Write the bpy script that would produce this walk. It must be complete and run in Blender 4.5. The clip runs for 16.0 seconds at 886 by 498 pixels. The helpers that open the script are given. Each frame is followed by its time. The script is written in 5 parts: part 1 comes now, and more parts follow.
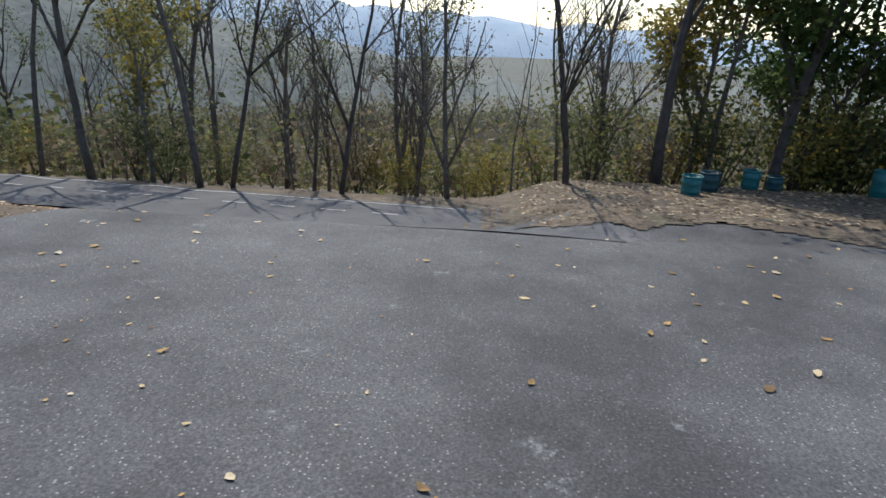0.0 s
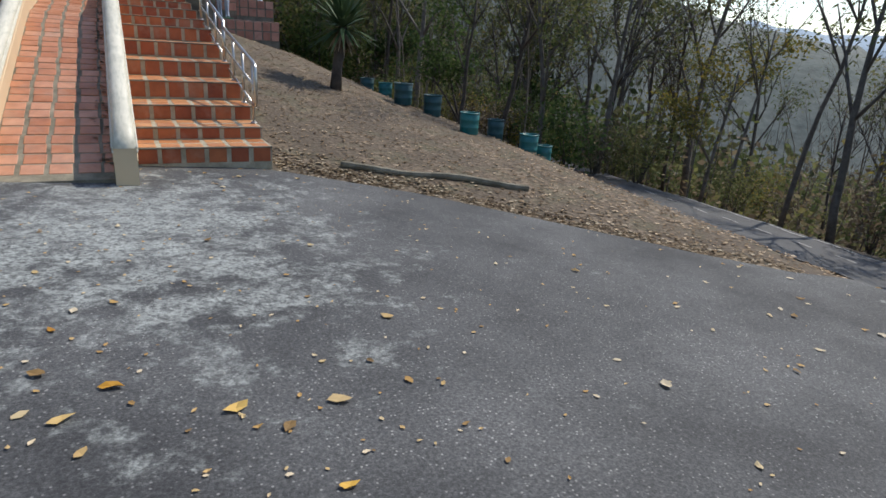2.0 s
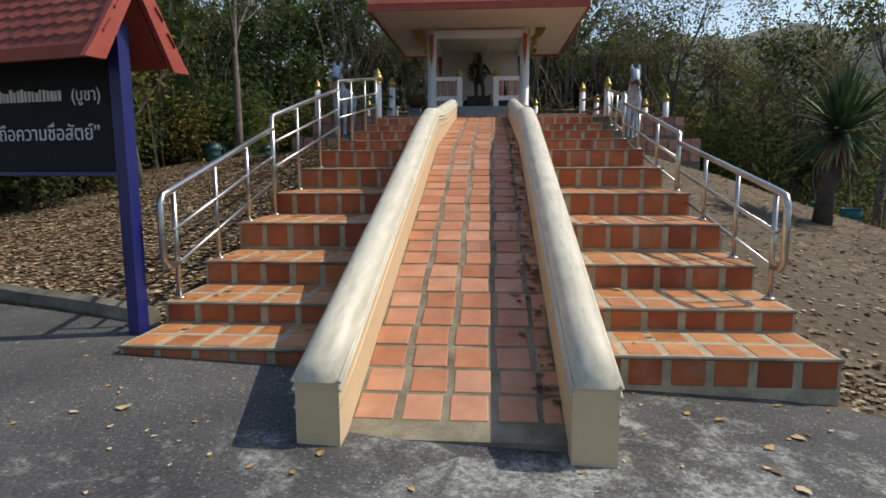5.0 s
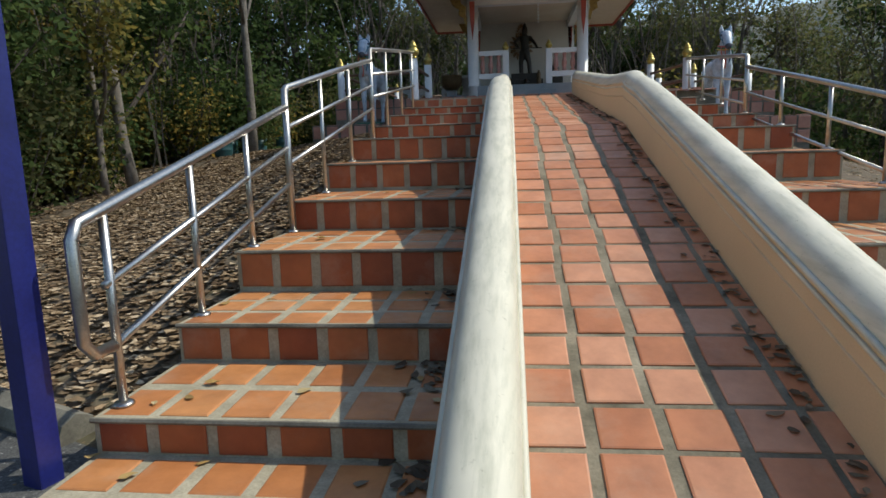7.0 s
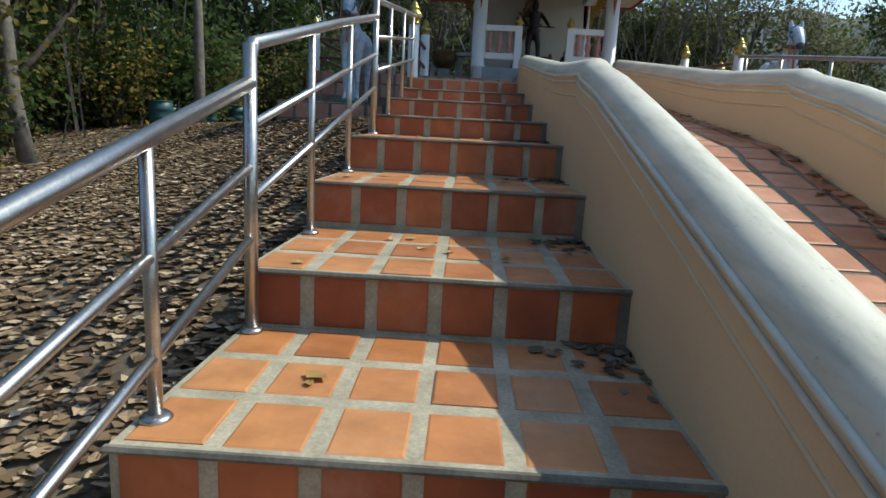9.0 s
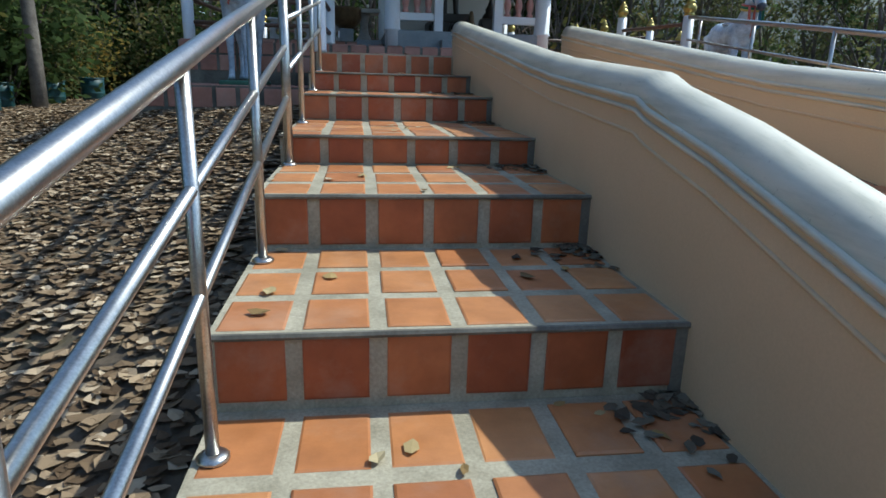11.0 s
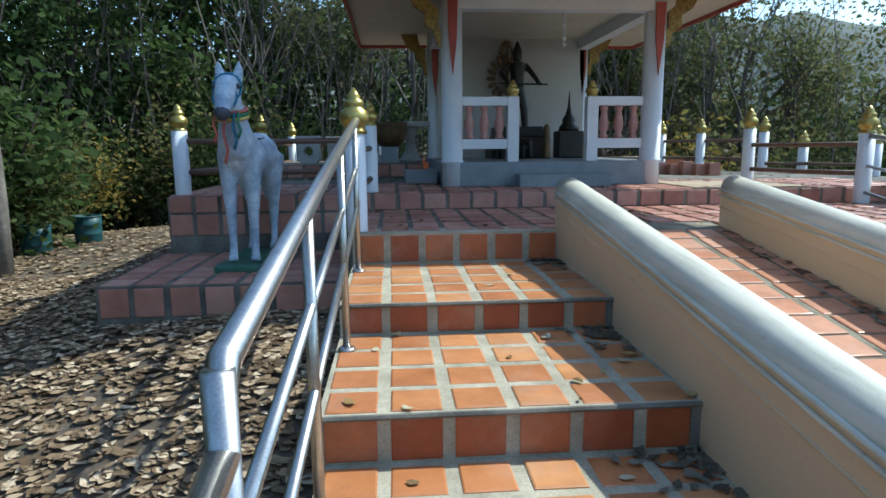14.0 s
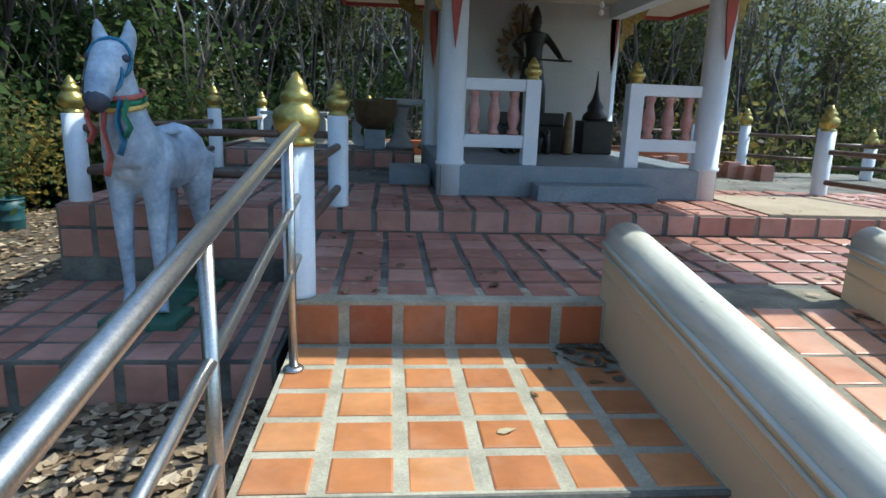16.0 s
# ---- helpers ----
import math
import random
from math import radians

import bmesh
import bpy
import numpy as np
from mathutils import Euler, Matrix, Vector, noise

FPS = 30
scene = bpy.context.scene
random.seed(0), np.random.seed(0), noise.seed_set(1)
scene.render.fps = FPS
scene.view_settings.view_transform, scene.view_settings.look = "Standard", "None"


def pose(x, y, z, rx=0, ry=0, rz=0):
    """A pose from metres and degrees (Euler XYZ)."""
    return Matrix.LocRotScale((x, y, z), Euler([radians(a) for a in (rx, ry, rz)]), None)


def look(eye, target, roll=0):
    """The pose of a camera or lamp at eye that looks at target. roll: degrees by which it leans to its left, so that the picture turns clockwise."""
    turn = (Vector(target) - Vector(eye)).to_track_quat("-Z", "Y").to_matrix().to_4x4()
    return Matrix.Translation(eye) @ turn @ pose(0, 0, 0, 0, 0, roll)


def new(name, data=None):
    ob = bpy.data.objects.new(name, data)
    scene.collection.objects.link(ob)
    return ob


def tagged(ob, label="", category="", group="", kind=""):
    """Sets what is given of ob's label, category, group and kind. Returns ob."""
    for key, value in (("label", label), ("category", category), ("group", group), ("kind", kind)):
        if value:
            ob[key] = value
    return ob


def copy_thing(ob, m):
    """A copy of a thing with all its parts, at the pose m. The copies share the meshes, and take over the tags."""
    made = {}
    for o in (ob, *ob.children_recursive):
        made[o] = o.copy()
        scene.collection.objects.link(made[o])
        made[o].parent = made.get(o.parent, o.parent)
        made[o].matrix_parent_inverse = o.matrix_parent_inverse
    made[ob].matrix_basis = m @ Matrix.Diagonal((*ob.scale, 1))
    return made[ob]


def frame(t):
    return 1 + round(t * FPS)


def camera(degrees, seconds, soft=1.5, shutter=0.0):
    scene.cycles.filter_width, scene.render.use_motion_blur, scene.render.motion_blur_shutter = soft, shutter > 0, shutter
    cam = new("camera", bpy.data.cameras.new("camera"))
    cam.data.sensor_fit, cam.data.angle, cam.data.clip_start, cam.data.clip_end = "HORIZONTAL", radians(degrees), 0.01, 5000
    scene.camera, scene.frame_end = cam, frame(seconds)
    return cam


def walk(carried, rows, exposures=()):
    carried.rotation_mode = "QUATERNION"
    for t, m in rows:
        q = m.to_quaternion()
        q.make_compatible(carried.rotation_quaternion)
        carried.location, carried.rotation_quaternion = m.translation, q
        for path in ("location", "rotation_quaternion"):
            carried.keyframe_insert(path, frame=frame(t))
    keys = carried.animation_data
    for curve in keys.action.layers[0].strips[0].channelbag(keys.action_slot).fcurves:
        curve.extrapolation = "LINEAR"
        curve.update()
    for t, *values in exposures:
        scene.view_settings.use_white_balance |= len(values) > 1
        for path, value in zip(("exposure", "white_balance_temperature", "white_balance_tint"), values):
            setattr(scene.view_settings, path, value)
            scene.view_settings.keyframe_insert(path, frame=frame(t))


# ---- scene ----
cam = camera(72.0, 16.0, soft=1.6)
PATH = [
    (0, (1.376, -7.943, 1.37), (3.256, -7.832, 0.695), 2.2),
    (0.5, (1.464, -7.778, 1.316), (3.352, -7.539, 0.7), 1.5),
    (1, (1.357, -7.467, 1.355), (3.166, -6.825, 0.793), 4.2),
    (1.5, (0.934, -7.316, 1.557), (2.324, -6.019, 0.936), 0.7),
    (2, (0.635, -6.779, 1.487), (1.53, -5.104, 0.861), 3.7),
    (2.5, (0.699, -5.639, 1.316), (0.942, -3.749, 0.707), 2.1),
    (3, (0.42, -4.728, 1.239), (0.341, -2.791, 0.747), 2.3),
    (3.5, (0.208, -4.177, 1.265), (0.008, -2.232, 0.842), 4.4),
    (4, (0.229, -3.682, 1.309), (0.041, -1.72, 0.975), 2.6),
    (4.2, (0.238, -3.481, 1.37), (0.059, -1.513, 1.063), 2.1),
    (6.3, (-0.323, -1.327, 1.309), (-0.454, 0.651, 1.039), -2.8),
    (6.5, (-0.399, -1.095, 1.285), (-0.539, 0.882, 1.011), -2.5),
    (7, (-0.592, -0.563, 1.368), (-0.811, 1.401, 1.057), -1.7),
    (7.5, (-0.897, -0.038, 1.39), (-1.143, 1.915, 1.037), -0.7),
    (8, (-1.115, 0.591, 1.378), (-1.329, 2.544, 1.005), -0.5),
    (8.5, (-1.27, 1.124, 1.433), (-1.46, 3.079, 1.057), -0.4),
    (8.7, (-1.344, 1.366, 1.498), (-1.444, 3.328, 1.124), 2.0),
    (10.8, (-1.859, 3.158, 2.035), (-1.675, 5.082, 1.521), 1.3),
    (11, (-1.854, 3.344, 2.038), (-1.582, 5.254, 1.51), 1.6),
    (11.5, (-1.819, 3.776, 2.301), (-1.506, 5.674, 1.755), 1.3),
    (12, (-1.89, 4.386, 2.446), (-1.631, 6.319, 2.004), -0.5),
    (12.5, (-1.909, 4.77, 2.634), (-1.635, 6.712, 2.237), -0.3),
    (13, (-1.898, 5.278, 2.674), (-1.669, 7.229, 2.301), -1.1),
    (13.5, (-1.982, 5.779, 2.701), (-1.815, 7.74, 2.35), -1.0),
    (14, (-1.991, 6.093, 2.943), (-1.837, 8.06, 2.614), -0.5),
    (14.5, (-1.877, 6.53, 3.002), (-1.712, 8.494, 2.661), -0.4),
    (15, (-1.893, 6.87, 3.062), (-1.7, 8.81, 2.615), -0.5),
    (15.5, (-1.939, 7.33, 3.23), (-1.763, 9.267, 2.765), 1.7),
    (16, (-1.84, 7.743, 3.224), (-1.667, 9.685, 2.78), 1.9),
]
walk(cam, [(t, look(eye, target, roll)) for t, eye, target, roll in PATH],
     exposures=[(0, 0.56, 6420, 10), (1.5, 0.42, 6400, 10), (2.5, 0.24, 7000, 11), (3.5, 0.16, 7250, 12), (4.2, 0.26, 7250, 12), (6.5, 0.24, 6850, 6), (8.5, 0.42, 6550, 2), (11.0, 0.5, 5950, 1), (12.5, 0.75, 5700, -2), (14, 0.86, 5750, -1), (15, 0.88, 5780, -1), (16, 1.02, 5850, 0)])

# ---- light ----
SUN = Vector((0.64, 0.15, 0.76)).normalized()
world = bpy.data.worlds.new("sky")
scene.world = world
world.use_nodes = True
wn = world.node_tree
sky = wn.nodes.new("ShaderNodeTexSky")
sky.sky_type, sky.sun_disc = "NISHITA", False
sky.sun_elevation = math.asin(SUN.z)
sky.sun_rotation = math.atan2(SUN.x, SUN.y)
sky.dust_density, sky.air_density, sky.ozone_density = 0.8, 1.0, 1.5
wn.links.new(sky.outputs[0], wn.nodes["Background"].inputs[0])
wn.nodes["Background"].inputs[1].default_value = 0.15
sun = new("sun", bpy.data.lights.new("sun", "SUN"))
sun.data.energy, sun.data.angle, sun.data.color = 3.1, radians(0.6), (1.0, 0.95, 0.86)
sun.matrix_world = look((0, 0, 30), tuple(Vector((0, 0, 30)) - SUN))

# ---- materials ----
def material(name, rough=0.7, metal=0.0):
    m = bpy.data.materials.new(name)
    m.use_nodes = True
    b = m.node_tree.nodes["Principled BSDF"]
    b.inputs["Roughness"].default_value, b.inputs["Metallic"].default_value = rough, metal
    return m, m.node_tree, b


def noise_tex(nt, scale, detail=6, rough=0.6, vec=None):
    n = nt.nodes.new("ShaderNodeTexNoise")
    n.inputs["Scale"].default_value, n.inputs["Detail"].default_value, n.inputs["Roughness"].default_value = scale, detail, rough
    if vec is None:
        vec = nt.nodes.new("ShaderNodeNewGeometry").outputs["Position"]
    nt.links.new(vec, n.inputs["Vector"])
    return n.outputs["Fac"]


def ramp_of(nt, fac, stops):
    r = nt.nodes.new("ShaderNodeValToRGB")
    while len(r.color_ramp.elements) < len(stops):
        r.color_ramp.elements.new(0.5)
    for e, (p, c) in zip(r.color_ramp.elements, stops):
        e.position, e.color = p, (*c, 1)
    nt.links.new(fac, r.inputs[0])
    return r.outputs[0]


def mixed(nt, fac, a, b, mode="MIX"):
    n = nt.nodes.new("ShaderNodeMix")
    n.data_type, n.blend_type = "RGBA", mode
    for s, v in ((0, fac), (6, a), (7, b)):
        if hasattr(v, "links"):
            nt.links.new(v, n.inputs[s])
        else:
            n.inputs[s].default_value = (*v, 1) if isinstance(v, tuple) else v
    return n.outputs[2]


def bumped(nt, b, height, strength=0.3, dist=0.01):
    n = nt.nodes.new("ShaderNodeBump")
    n.inputs["Strength"].default_value, n.inputs["Distance"].default_value = strength, dist
    nt.links.new(height, n.inputs["Height"])
    nt.links.new(n.outputs[0], b.inputs["Normal"])


def plain(name, c1, c2, scale=8.0, rough=0.6, metal=0.0, bump=0.15, fine=60.0, dist=0.004, vary=0.0, grain=0.28):
    """A surface of two tones at two scales, with fine relief; vary: how far single pieces differ."""
    m, nt, b = material(name, rough, metal)
    big = noise_tex(nt, scale, 5)
    col = ramp_of(nt, big, [(0.3, c1), (0.7, c2)])
    small = noise_tex(nt, fine, 3)
    dk = ramp_of(nt, small, [(0.25, (1 - grain,) * 3), (0.75, (1 + grain * 0.36,) * 3)])
    col = mixed(nt, 1.0, col, dk, "MULTIPLY")
    if vary:
        oi = nt.nodes.new("ShaderNodeObjectInfo")
        v = ramp_of(nt, oi.outputs["Random"], [(0, (1 - vary,) * 3), (0.5, (1, 1 - vary * 0.25, 1 - vary * 0.4)), (1, (1 + vary * 0.6,) * 3)])
        col = mixed(nt, 1.0, col, v, "MULTIPLY")
    nt.links.new(col, b.inputs["Base Color"])
    if bump:
        bumped(nt, b, small, bump, dist)
    return m


def leafy(name, tones, through_light=0.48, rough=0.75):
    """Leaves: each its own tone, some light passing through."""
    m, nt, b = material(name, rough)
    b.inputs["Specular IOR Level"].default_value = 0.15
    g = nt.nodes.new("ShaderNodeNewGeometry")
    stops = [(i / max(1, len(tones) - 1), c) for i, c in enumerate(tones)]
    col = ramp_of(nt, g.outputs["Random Per Island"], stops)
    oi = nt.nodes.new("ShaderNodeObjectInfo")
    v = ramp_of(nt, oi.outputs["Random"], [(0, (0.75, 0.8, 0.8)), (1, (1.2, 1.1, 1.0))])
    col = mixed(nt, 1.0, col, v, "MULTIPLY")
    nt.links.new(col, b.inputs["Base Color"])
    t = nt.nodes.new("ShaderNodeBsdfTranslucent")
    nt.links.new(col, t.inputs["Color"])
    mx = nt.nodes.new("ShaderNodeMixShader")
    mx.inputs[0].default_value = through_light
    nt.links.new(b.outputs[0], mx.inputs[1])
    nt.links.new(t.outputs[0], mx.inputs[2])
    nt.links.new(mx.outputs[0], nt.nodes["Material Output"].inputs["Surface"])
    return m


def asphalt_material():
    m, nt, b = material("asphalt", 0.85)
    pos = nt.nodes.new("ShaderNodeNewGeometry").outputs["Position"]
    base = ramp_of(nt, noise_tex(nt, 62, 6, 0.8, pos), [(0.34, (0.028, 0.028, 0.029)), (0.5, (0.07, 0.07, 0.071)), (0.66, (0.155, 0.153, 0.15))])
    chips = nt.nodes.new("ShaderNodeTexVoronoi")
    chips.inputs["Scale"].default_value = 38
    nt.links.new(pos, chips.inputs["Vector"])
    lone = ramp_of(nt, chips.outputs["Distance"], [(0.15, (1, 1, 1)), (0.24, (0, 0, 0))])
    pick = ramp_of(nt, chips.outputs["Color"], [(0.46, (0, 0, 0)), (0.56, (1, 1, 1))])
    chip = mixed(nt, 1.0, lone, pick, "MULTIPLY")
    base = mixed(nt, chip, base, (0.30, 0.29, 0.275))
    tone = ramp_of(nt, noise_tex(nt, 0.55, 7, 0.65, pos), [(0.36, (0.46, 0.47, 0.49)), (0.5, (0.85, 0.87, 0.88)), (0.64, (1.26, 1.28, 1.28))])
    base = mixed(nt, 1.0, base, tone, "MULTIPLY")
    # pale crust of cement and lichen round the foot of the ramp
    sep = nt.nodes.new("ShaderNodeSeparateXYZ")
    nt.links.new(pos, sep.inputs[0])
    mp = nt.nodes.new("ShaderNodeMapping")
    mp.inputs["Location"].default_value = (-0.20, 0.45, 0)
    mp.inputs["Scale"].default_value = (0.34, 0.27, 0.0)
    nt.links.new(pos, mp.inputs["Vector"])
    gr = nt.nodes.new("ShaderNodeTexGradient")
    gr.gradient_type = "SPHERICAL"
    nt.links.new(mp.outputs[0], gr.inputs[0])
    add = nt.nodes.new("ShaderNodeMath")
    add.operation = "MULTIPLY_ADD"
    nt.links.new(gr.outputs["Fac"], add.inputs[0])
    add.inputs[1].default_value = 0.27
    nt.links.new(noise_tex(nt, 2.6, 15, 0.76, pos), add.inputs[2])
    crust = ramp_of(nt, add.outputs[0], [(0.605, (0, 0, 0)), (0.655, (0.34, 0.34, 0.34)), (0.70, (0.7, 0.7, 0.7)), (0.80, (0.95, 0.95, 0.95))])
    flecks = ramp_of(nt, noise_tex(nt, 17, 10, 0.78, pos), [(0.42, (0.2, 0.2, 0.2)), (0.53, (1, 1, 1))])
    crust = mixed(nt, 1.0, crust, flecks, "MULTIPLY")
    pale = ramp_of(nt, noise_tex(nt, 34, 8, 0.75, pos), [(0.34, (0.16, 0.17, 0.163)), (0.5, (0.30, 0.32, 0.305)), (0.66, (0.45, 0.475, 0.45))])
    base = mixed(nt, crust, base, pale)
    nt.links.new(base, b.inputs["Base Color"])
    bumped(nt, b, noise_tex(nt, 120, 4, 0.7, pos), 0.6, 0.004)
    return m


def litter_material():
    m, nt, b = material("leaf_litter", 0.95)
    pos = nt.nodes.new("ShaderNodeNewGeometry").outputs["Position"]
    v = nt.nodes.new("ShaderNodeTexVoronoi")
    v.inputs["Scale"].default_value = 16
    v.inputs["Randomness"].default_value = 1
    nt.links.new(pos, v.inputs["Vector"])
    col = ramp_of(nt, v.outputs["Color"], [(0.2, (0.072, 0.053, 0.034)), (0.5, (0.12, 0.088, 0.058)), (0.75, (0.175, 0.13, 0.087)), (0.95, (0.28, 0.22, 0.155))])
    soil = ramp_of(nt, noise_tex(nt, 30, 6, 0.7, pos), [(0.3, (0.060, 0.045, 0.031)), (0.7, (0.125, 0.094, 0.064))])
    where = ramp_of(nt, noise_tex(nt, 0.9, 6, 0.65, pos), [(0.4, (0, 0, 0)), (0.6, (1, 1, 1))])
    col = mixed(nt, where, soil, col)
    moss = ramp_of(nt, noise_tex(nt, 1.7, 7, 0.7, pos), [(0.5, (0, 0, 0)), (0.66, (0.55, 0.55, 0.55))])
    col = mixed(nt, moss, col, (0.085, 0.085, 0.045))
    # beyond the clearing the ground is hidden by low woodland
    ln = nt.nodes.new("ShaderNodeVectorMath")
    ln.operation = "LENGTH"
    nt.links.new(pos, ln.inputs[0])
    mr = nt.nodes.new("ShaderNodeMapRange")
    mr.inputs["From Min"].default_value, mr.inputs["From Max"].default_value = 28, 48
    nt.links.new(ln.outputs["Value"], mr.inputs["Value"])
    canopy = ramp_of(nt, noise_tex(nt, 0.35, 8, 0.7, pos), [(0.3, (0.06, 0.068, 0.052)), (0.7, (0.13, 0.125, 0.095))])
    col = mixed(nt, mr.outputs["Result"], col, canopy)
    nt.links.new(col, b.inputs["Base Color"])
    bumped(nt, b, v.outputs["Distance"], 0.6, 0.02)
    return m


def tile_material(name, c1, c2, c3):
    m, nt, b = material(name, 0.5)
    oi = nt.nodes.new("ShaderNodeObjectInfo")
    col = ramp_of(nt, oi.outputs["Random"], [(0.0, c1), (0.5, c2), (1.0, c3)])
    pos = nt.nodes.new("ShaderNodeNewGeometry").outputs["Position"]
    cloud = ramp_of(nt, noise_tex(nt, 5, 6, 0.65, pos), [(0.3, (0.75, 0.72, 0.70)), (0.65, (1.1, 1.1, 1.1))])
    col = mixed(nt, 1.0, col, cloud, "MULTIPLY")
    dust = ramp_of(nt, noise_tex(nt, 1.6, 8, 0.7, pos), [(0.52, (0, 0, 0)), (0.75, (0.45, 0.45, 0.45))])
    col = mixed(nt, dust, col, (0.44, 0.34, 0.26))
    grit = noise_tex(nt, 140, 3, 0.6, pos)
    nt.links.new(col, b.inputs["Base Color"])
    nt.links.new(ramp_of(nt, noise_tex(nt, 9, 4, 0.6, pos), [(0.3, (0.36,) * 3), (0.7, (0.62,) * 3)]), b.inputs["Roughness"])
    bumped(nt, b, grit, 0.12, 0.002)
    return m


ASPHALT, LITTER = asphalt_material(), litter_material()
ROAD = plain("dark_road_asphalt", (0.040, 0.042, 0.046), (0.075, 0.077, 0.082), 1.1, 0.8, 0, 0.4, 110, 0.004)
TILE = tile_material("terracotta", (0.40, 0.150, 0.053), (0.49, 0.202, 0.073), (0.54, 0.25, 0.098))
# the same terracotta with the risers' shade put into a darker red
TILE_SHADED = tile_material("shaded_terracotta", (0.275, 0.062, 0.023), (0.365, 0.096, 0.033), (0.425, 0.135, 0.048))
TILE_OLD = tile_material("dusty_terracotta", (0.33, 0.14, 0.098), (0.42, 0.195, 0.14), (0.50, 0.265, 0.20))
TILE_RAMP = tile_material("worn_terracotta", (0.41, 0.155, 0.068), (0.49, 0.21, 0.11), (0.55, 0.28, 0.17))
GROUT = plain("grout", (0.29, 0.26, 0.185), (0.50, 0.45, 0.335), 6, 0.9, 0, 0.4, 90)
GROUT_DARK = plain("mossy_grout", (0.07, 0.065, 0.055), (0.26, 0.245, 0.20), 3, 0.9, 0, 0.4, 70)
SANDY = plain("sandy_cement", (0.34, 0.26, 0.17), (0.46, 0.37, 0.26), 3, 0.9, 0, 0.3, 80)
GROUT_RAMP = plain("sandy_mossy_grout", (0.10, 0.09, 0.06), (0.34, 0.30, 0.22), 4, 0.9, 0, 0.4, 80)
CREAM = plain("cream_paint", (0.60, 0.46, 0.29), (0.65, 0.505, 0.325), 1.2, 0.55, 0, 0.06, 110, grain=0.07)


def cap_material():
    """Pale paint with grey rain streaks drawn out along the wall and worn speckles."""
    m, nt, b = material("pale_cap_paint", 0.5)
    pos = nt.nodes.new("ShaderNodeNewGeometry").outputs["Position"]
    mp = nt.nodes.new("ShaderNodeMapping")
    mp.inputs["Scale"].default_value = (26, 0.9, 14)
    nt.links.new(pos, mp.inputs["Vector"])
    col = ramp_of(nt, noise_tex(nt, 2.4, 5, 0.6, pos), [(0.3, (0.55, 0.525, 0.43)), (0.7, (0.68, 0.645, 0.53))])
    streak = ramp_of(nt, noise_tex(nt, 1.0, 6, 0.65, mp.outputs[0]), [(0.32, (0.74, 0.76, 0.74)), (0.55, (1, 1, 1))])
    col = mixed(nt, 1.0, col, streak, "MULTIPLY")
    spots = ramp_of(nt, noise_tex(nt, 38, 8, 0.75, pos), [(0.30, (0.62, 0.61, 0.58)), (0.40, (1, 1, 1))])
    col = mixed(nt, 1.0, col, spots, "MULTIPLY")
    nt.links.new(col, b.inputs["Base Color"])
    bumped(nt, b, noise_tex(nt, 60, 4, 0.6, pos), 0.06, 0.003)
    return m


CAP = cap_material()
STEEL = plain("stainless_steel", (0.47, 0.46, 0.44), (0.60, 0.59, 0.56), 30, 0.33, 1.0, 0.03, 200)
NAVY = plain("navy_paint", (0.010, 0.014, 0.11), (0.016, 0.022, 0.16), 5, 0.35, 0, 0.05)
BOARD = plain("black_board", (0.008, 0.008, 0.012), (0.012, 0.012, 0.015), 4, 0.85, 0, 0.02)
ROOF = plain("red_roof_tile", (0.26, 0.055, 0.035), (0.36, 0.085, 0.05), 5, 0.6, 0, 0.2, 60, 0.004, 0.15)
FASCIA = plain("red_trim", (0.32, 0.05, 0.03), (0.40, 0.07, 0.045), 5, 0.5)
WHITE = plain("white_paint", (0.66, 0.70, 0.74), (0.76, 0.78, 0.80), 3, 0.45, 0, 0.05, 60, grain=0.10)
SOFFIT = plain("cream_soffit", (0.62, 0.54, 0.42), (0.70, 0.63, 0.52), 3, 0.6)
GOLD = plain("gold_paint", (0.36, 0.28, 0.075), (0.54, 0.43, 0.14), 8, 0.33, 0.75, 0.1, 40)
GILT = plain("dull_gilding", (0.16, 0.09, 0.025), (0.42, 0.29, 0.08), 25, 0.4, 0.5, 0.5, 60)
PLINTH = plain("grey_plinth", (0.19, 0.22, 0.245), (0.28, 0.31, 0.33), 4, 0.45)
ROOM = plain("grey_render", (0.50, 0.48, 0.44), (0.60, 0.58, 0.54), 2, 0.7)
WOOD = plain("brown_rail", (0.10, 0.055, 0.035), (0.17, 0.095, 0.06), 14, 0.5)
PINK = plain("pink_baluster", (0.42, 0.20, 0.17), (0.55, 0.29, 0.25), 12, 0.35)
DARK = plain("dark_bronze", (0.014, 0.012, 0.011), (0.035, 0.028, 0.022), 9, 0.4, 0.3)
BROWN = plain("aged_bronze", (0.09, 0.055, 0.025), (0.18, 0.11, 0.05), 14, 0.45, 0.4)
PLAQUE = plain("gilded_plaster", (0.16, 0.10, 0.06), (0.34, 0.23, 0.13), 22, 0.5, 0.15, 0.4, 60)
HORSE = plain("dappled_horse_paint", (0.26, 0.34, 0.46), (0.62, 0.70, 0.78), 6, 0.42, 0, 0.12, 35)
HORSE_DARK = plain("blue_grey_paint", (0.03, 0.035, 0.05), (0.07, 0.08, 0.11), 9, 0.5)
GREEN = plain("green_base", (0.03, 0.11, 0.07), (0.06, 0.17, 0.11), 8, 0.55)
RIBBON_RED = plain("coral_ribbon", (0.48, 0.11, 0.09), (0.58, 0.17, 0.13), 10, 0.6)
RIBBON_YELLOW = plain("yellow_ribbon", (0.60, 0.42, 0.10), (0.68, 0.50, 0.15), 10, 0.6)
RIBBON_GREEN = plain("green_ribbon", (0.02, 0.16, 0.08), (0.04, 0.22, 0.12), 10, 0.6)
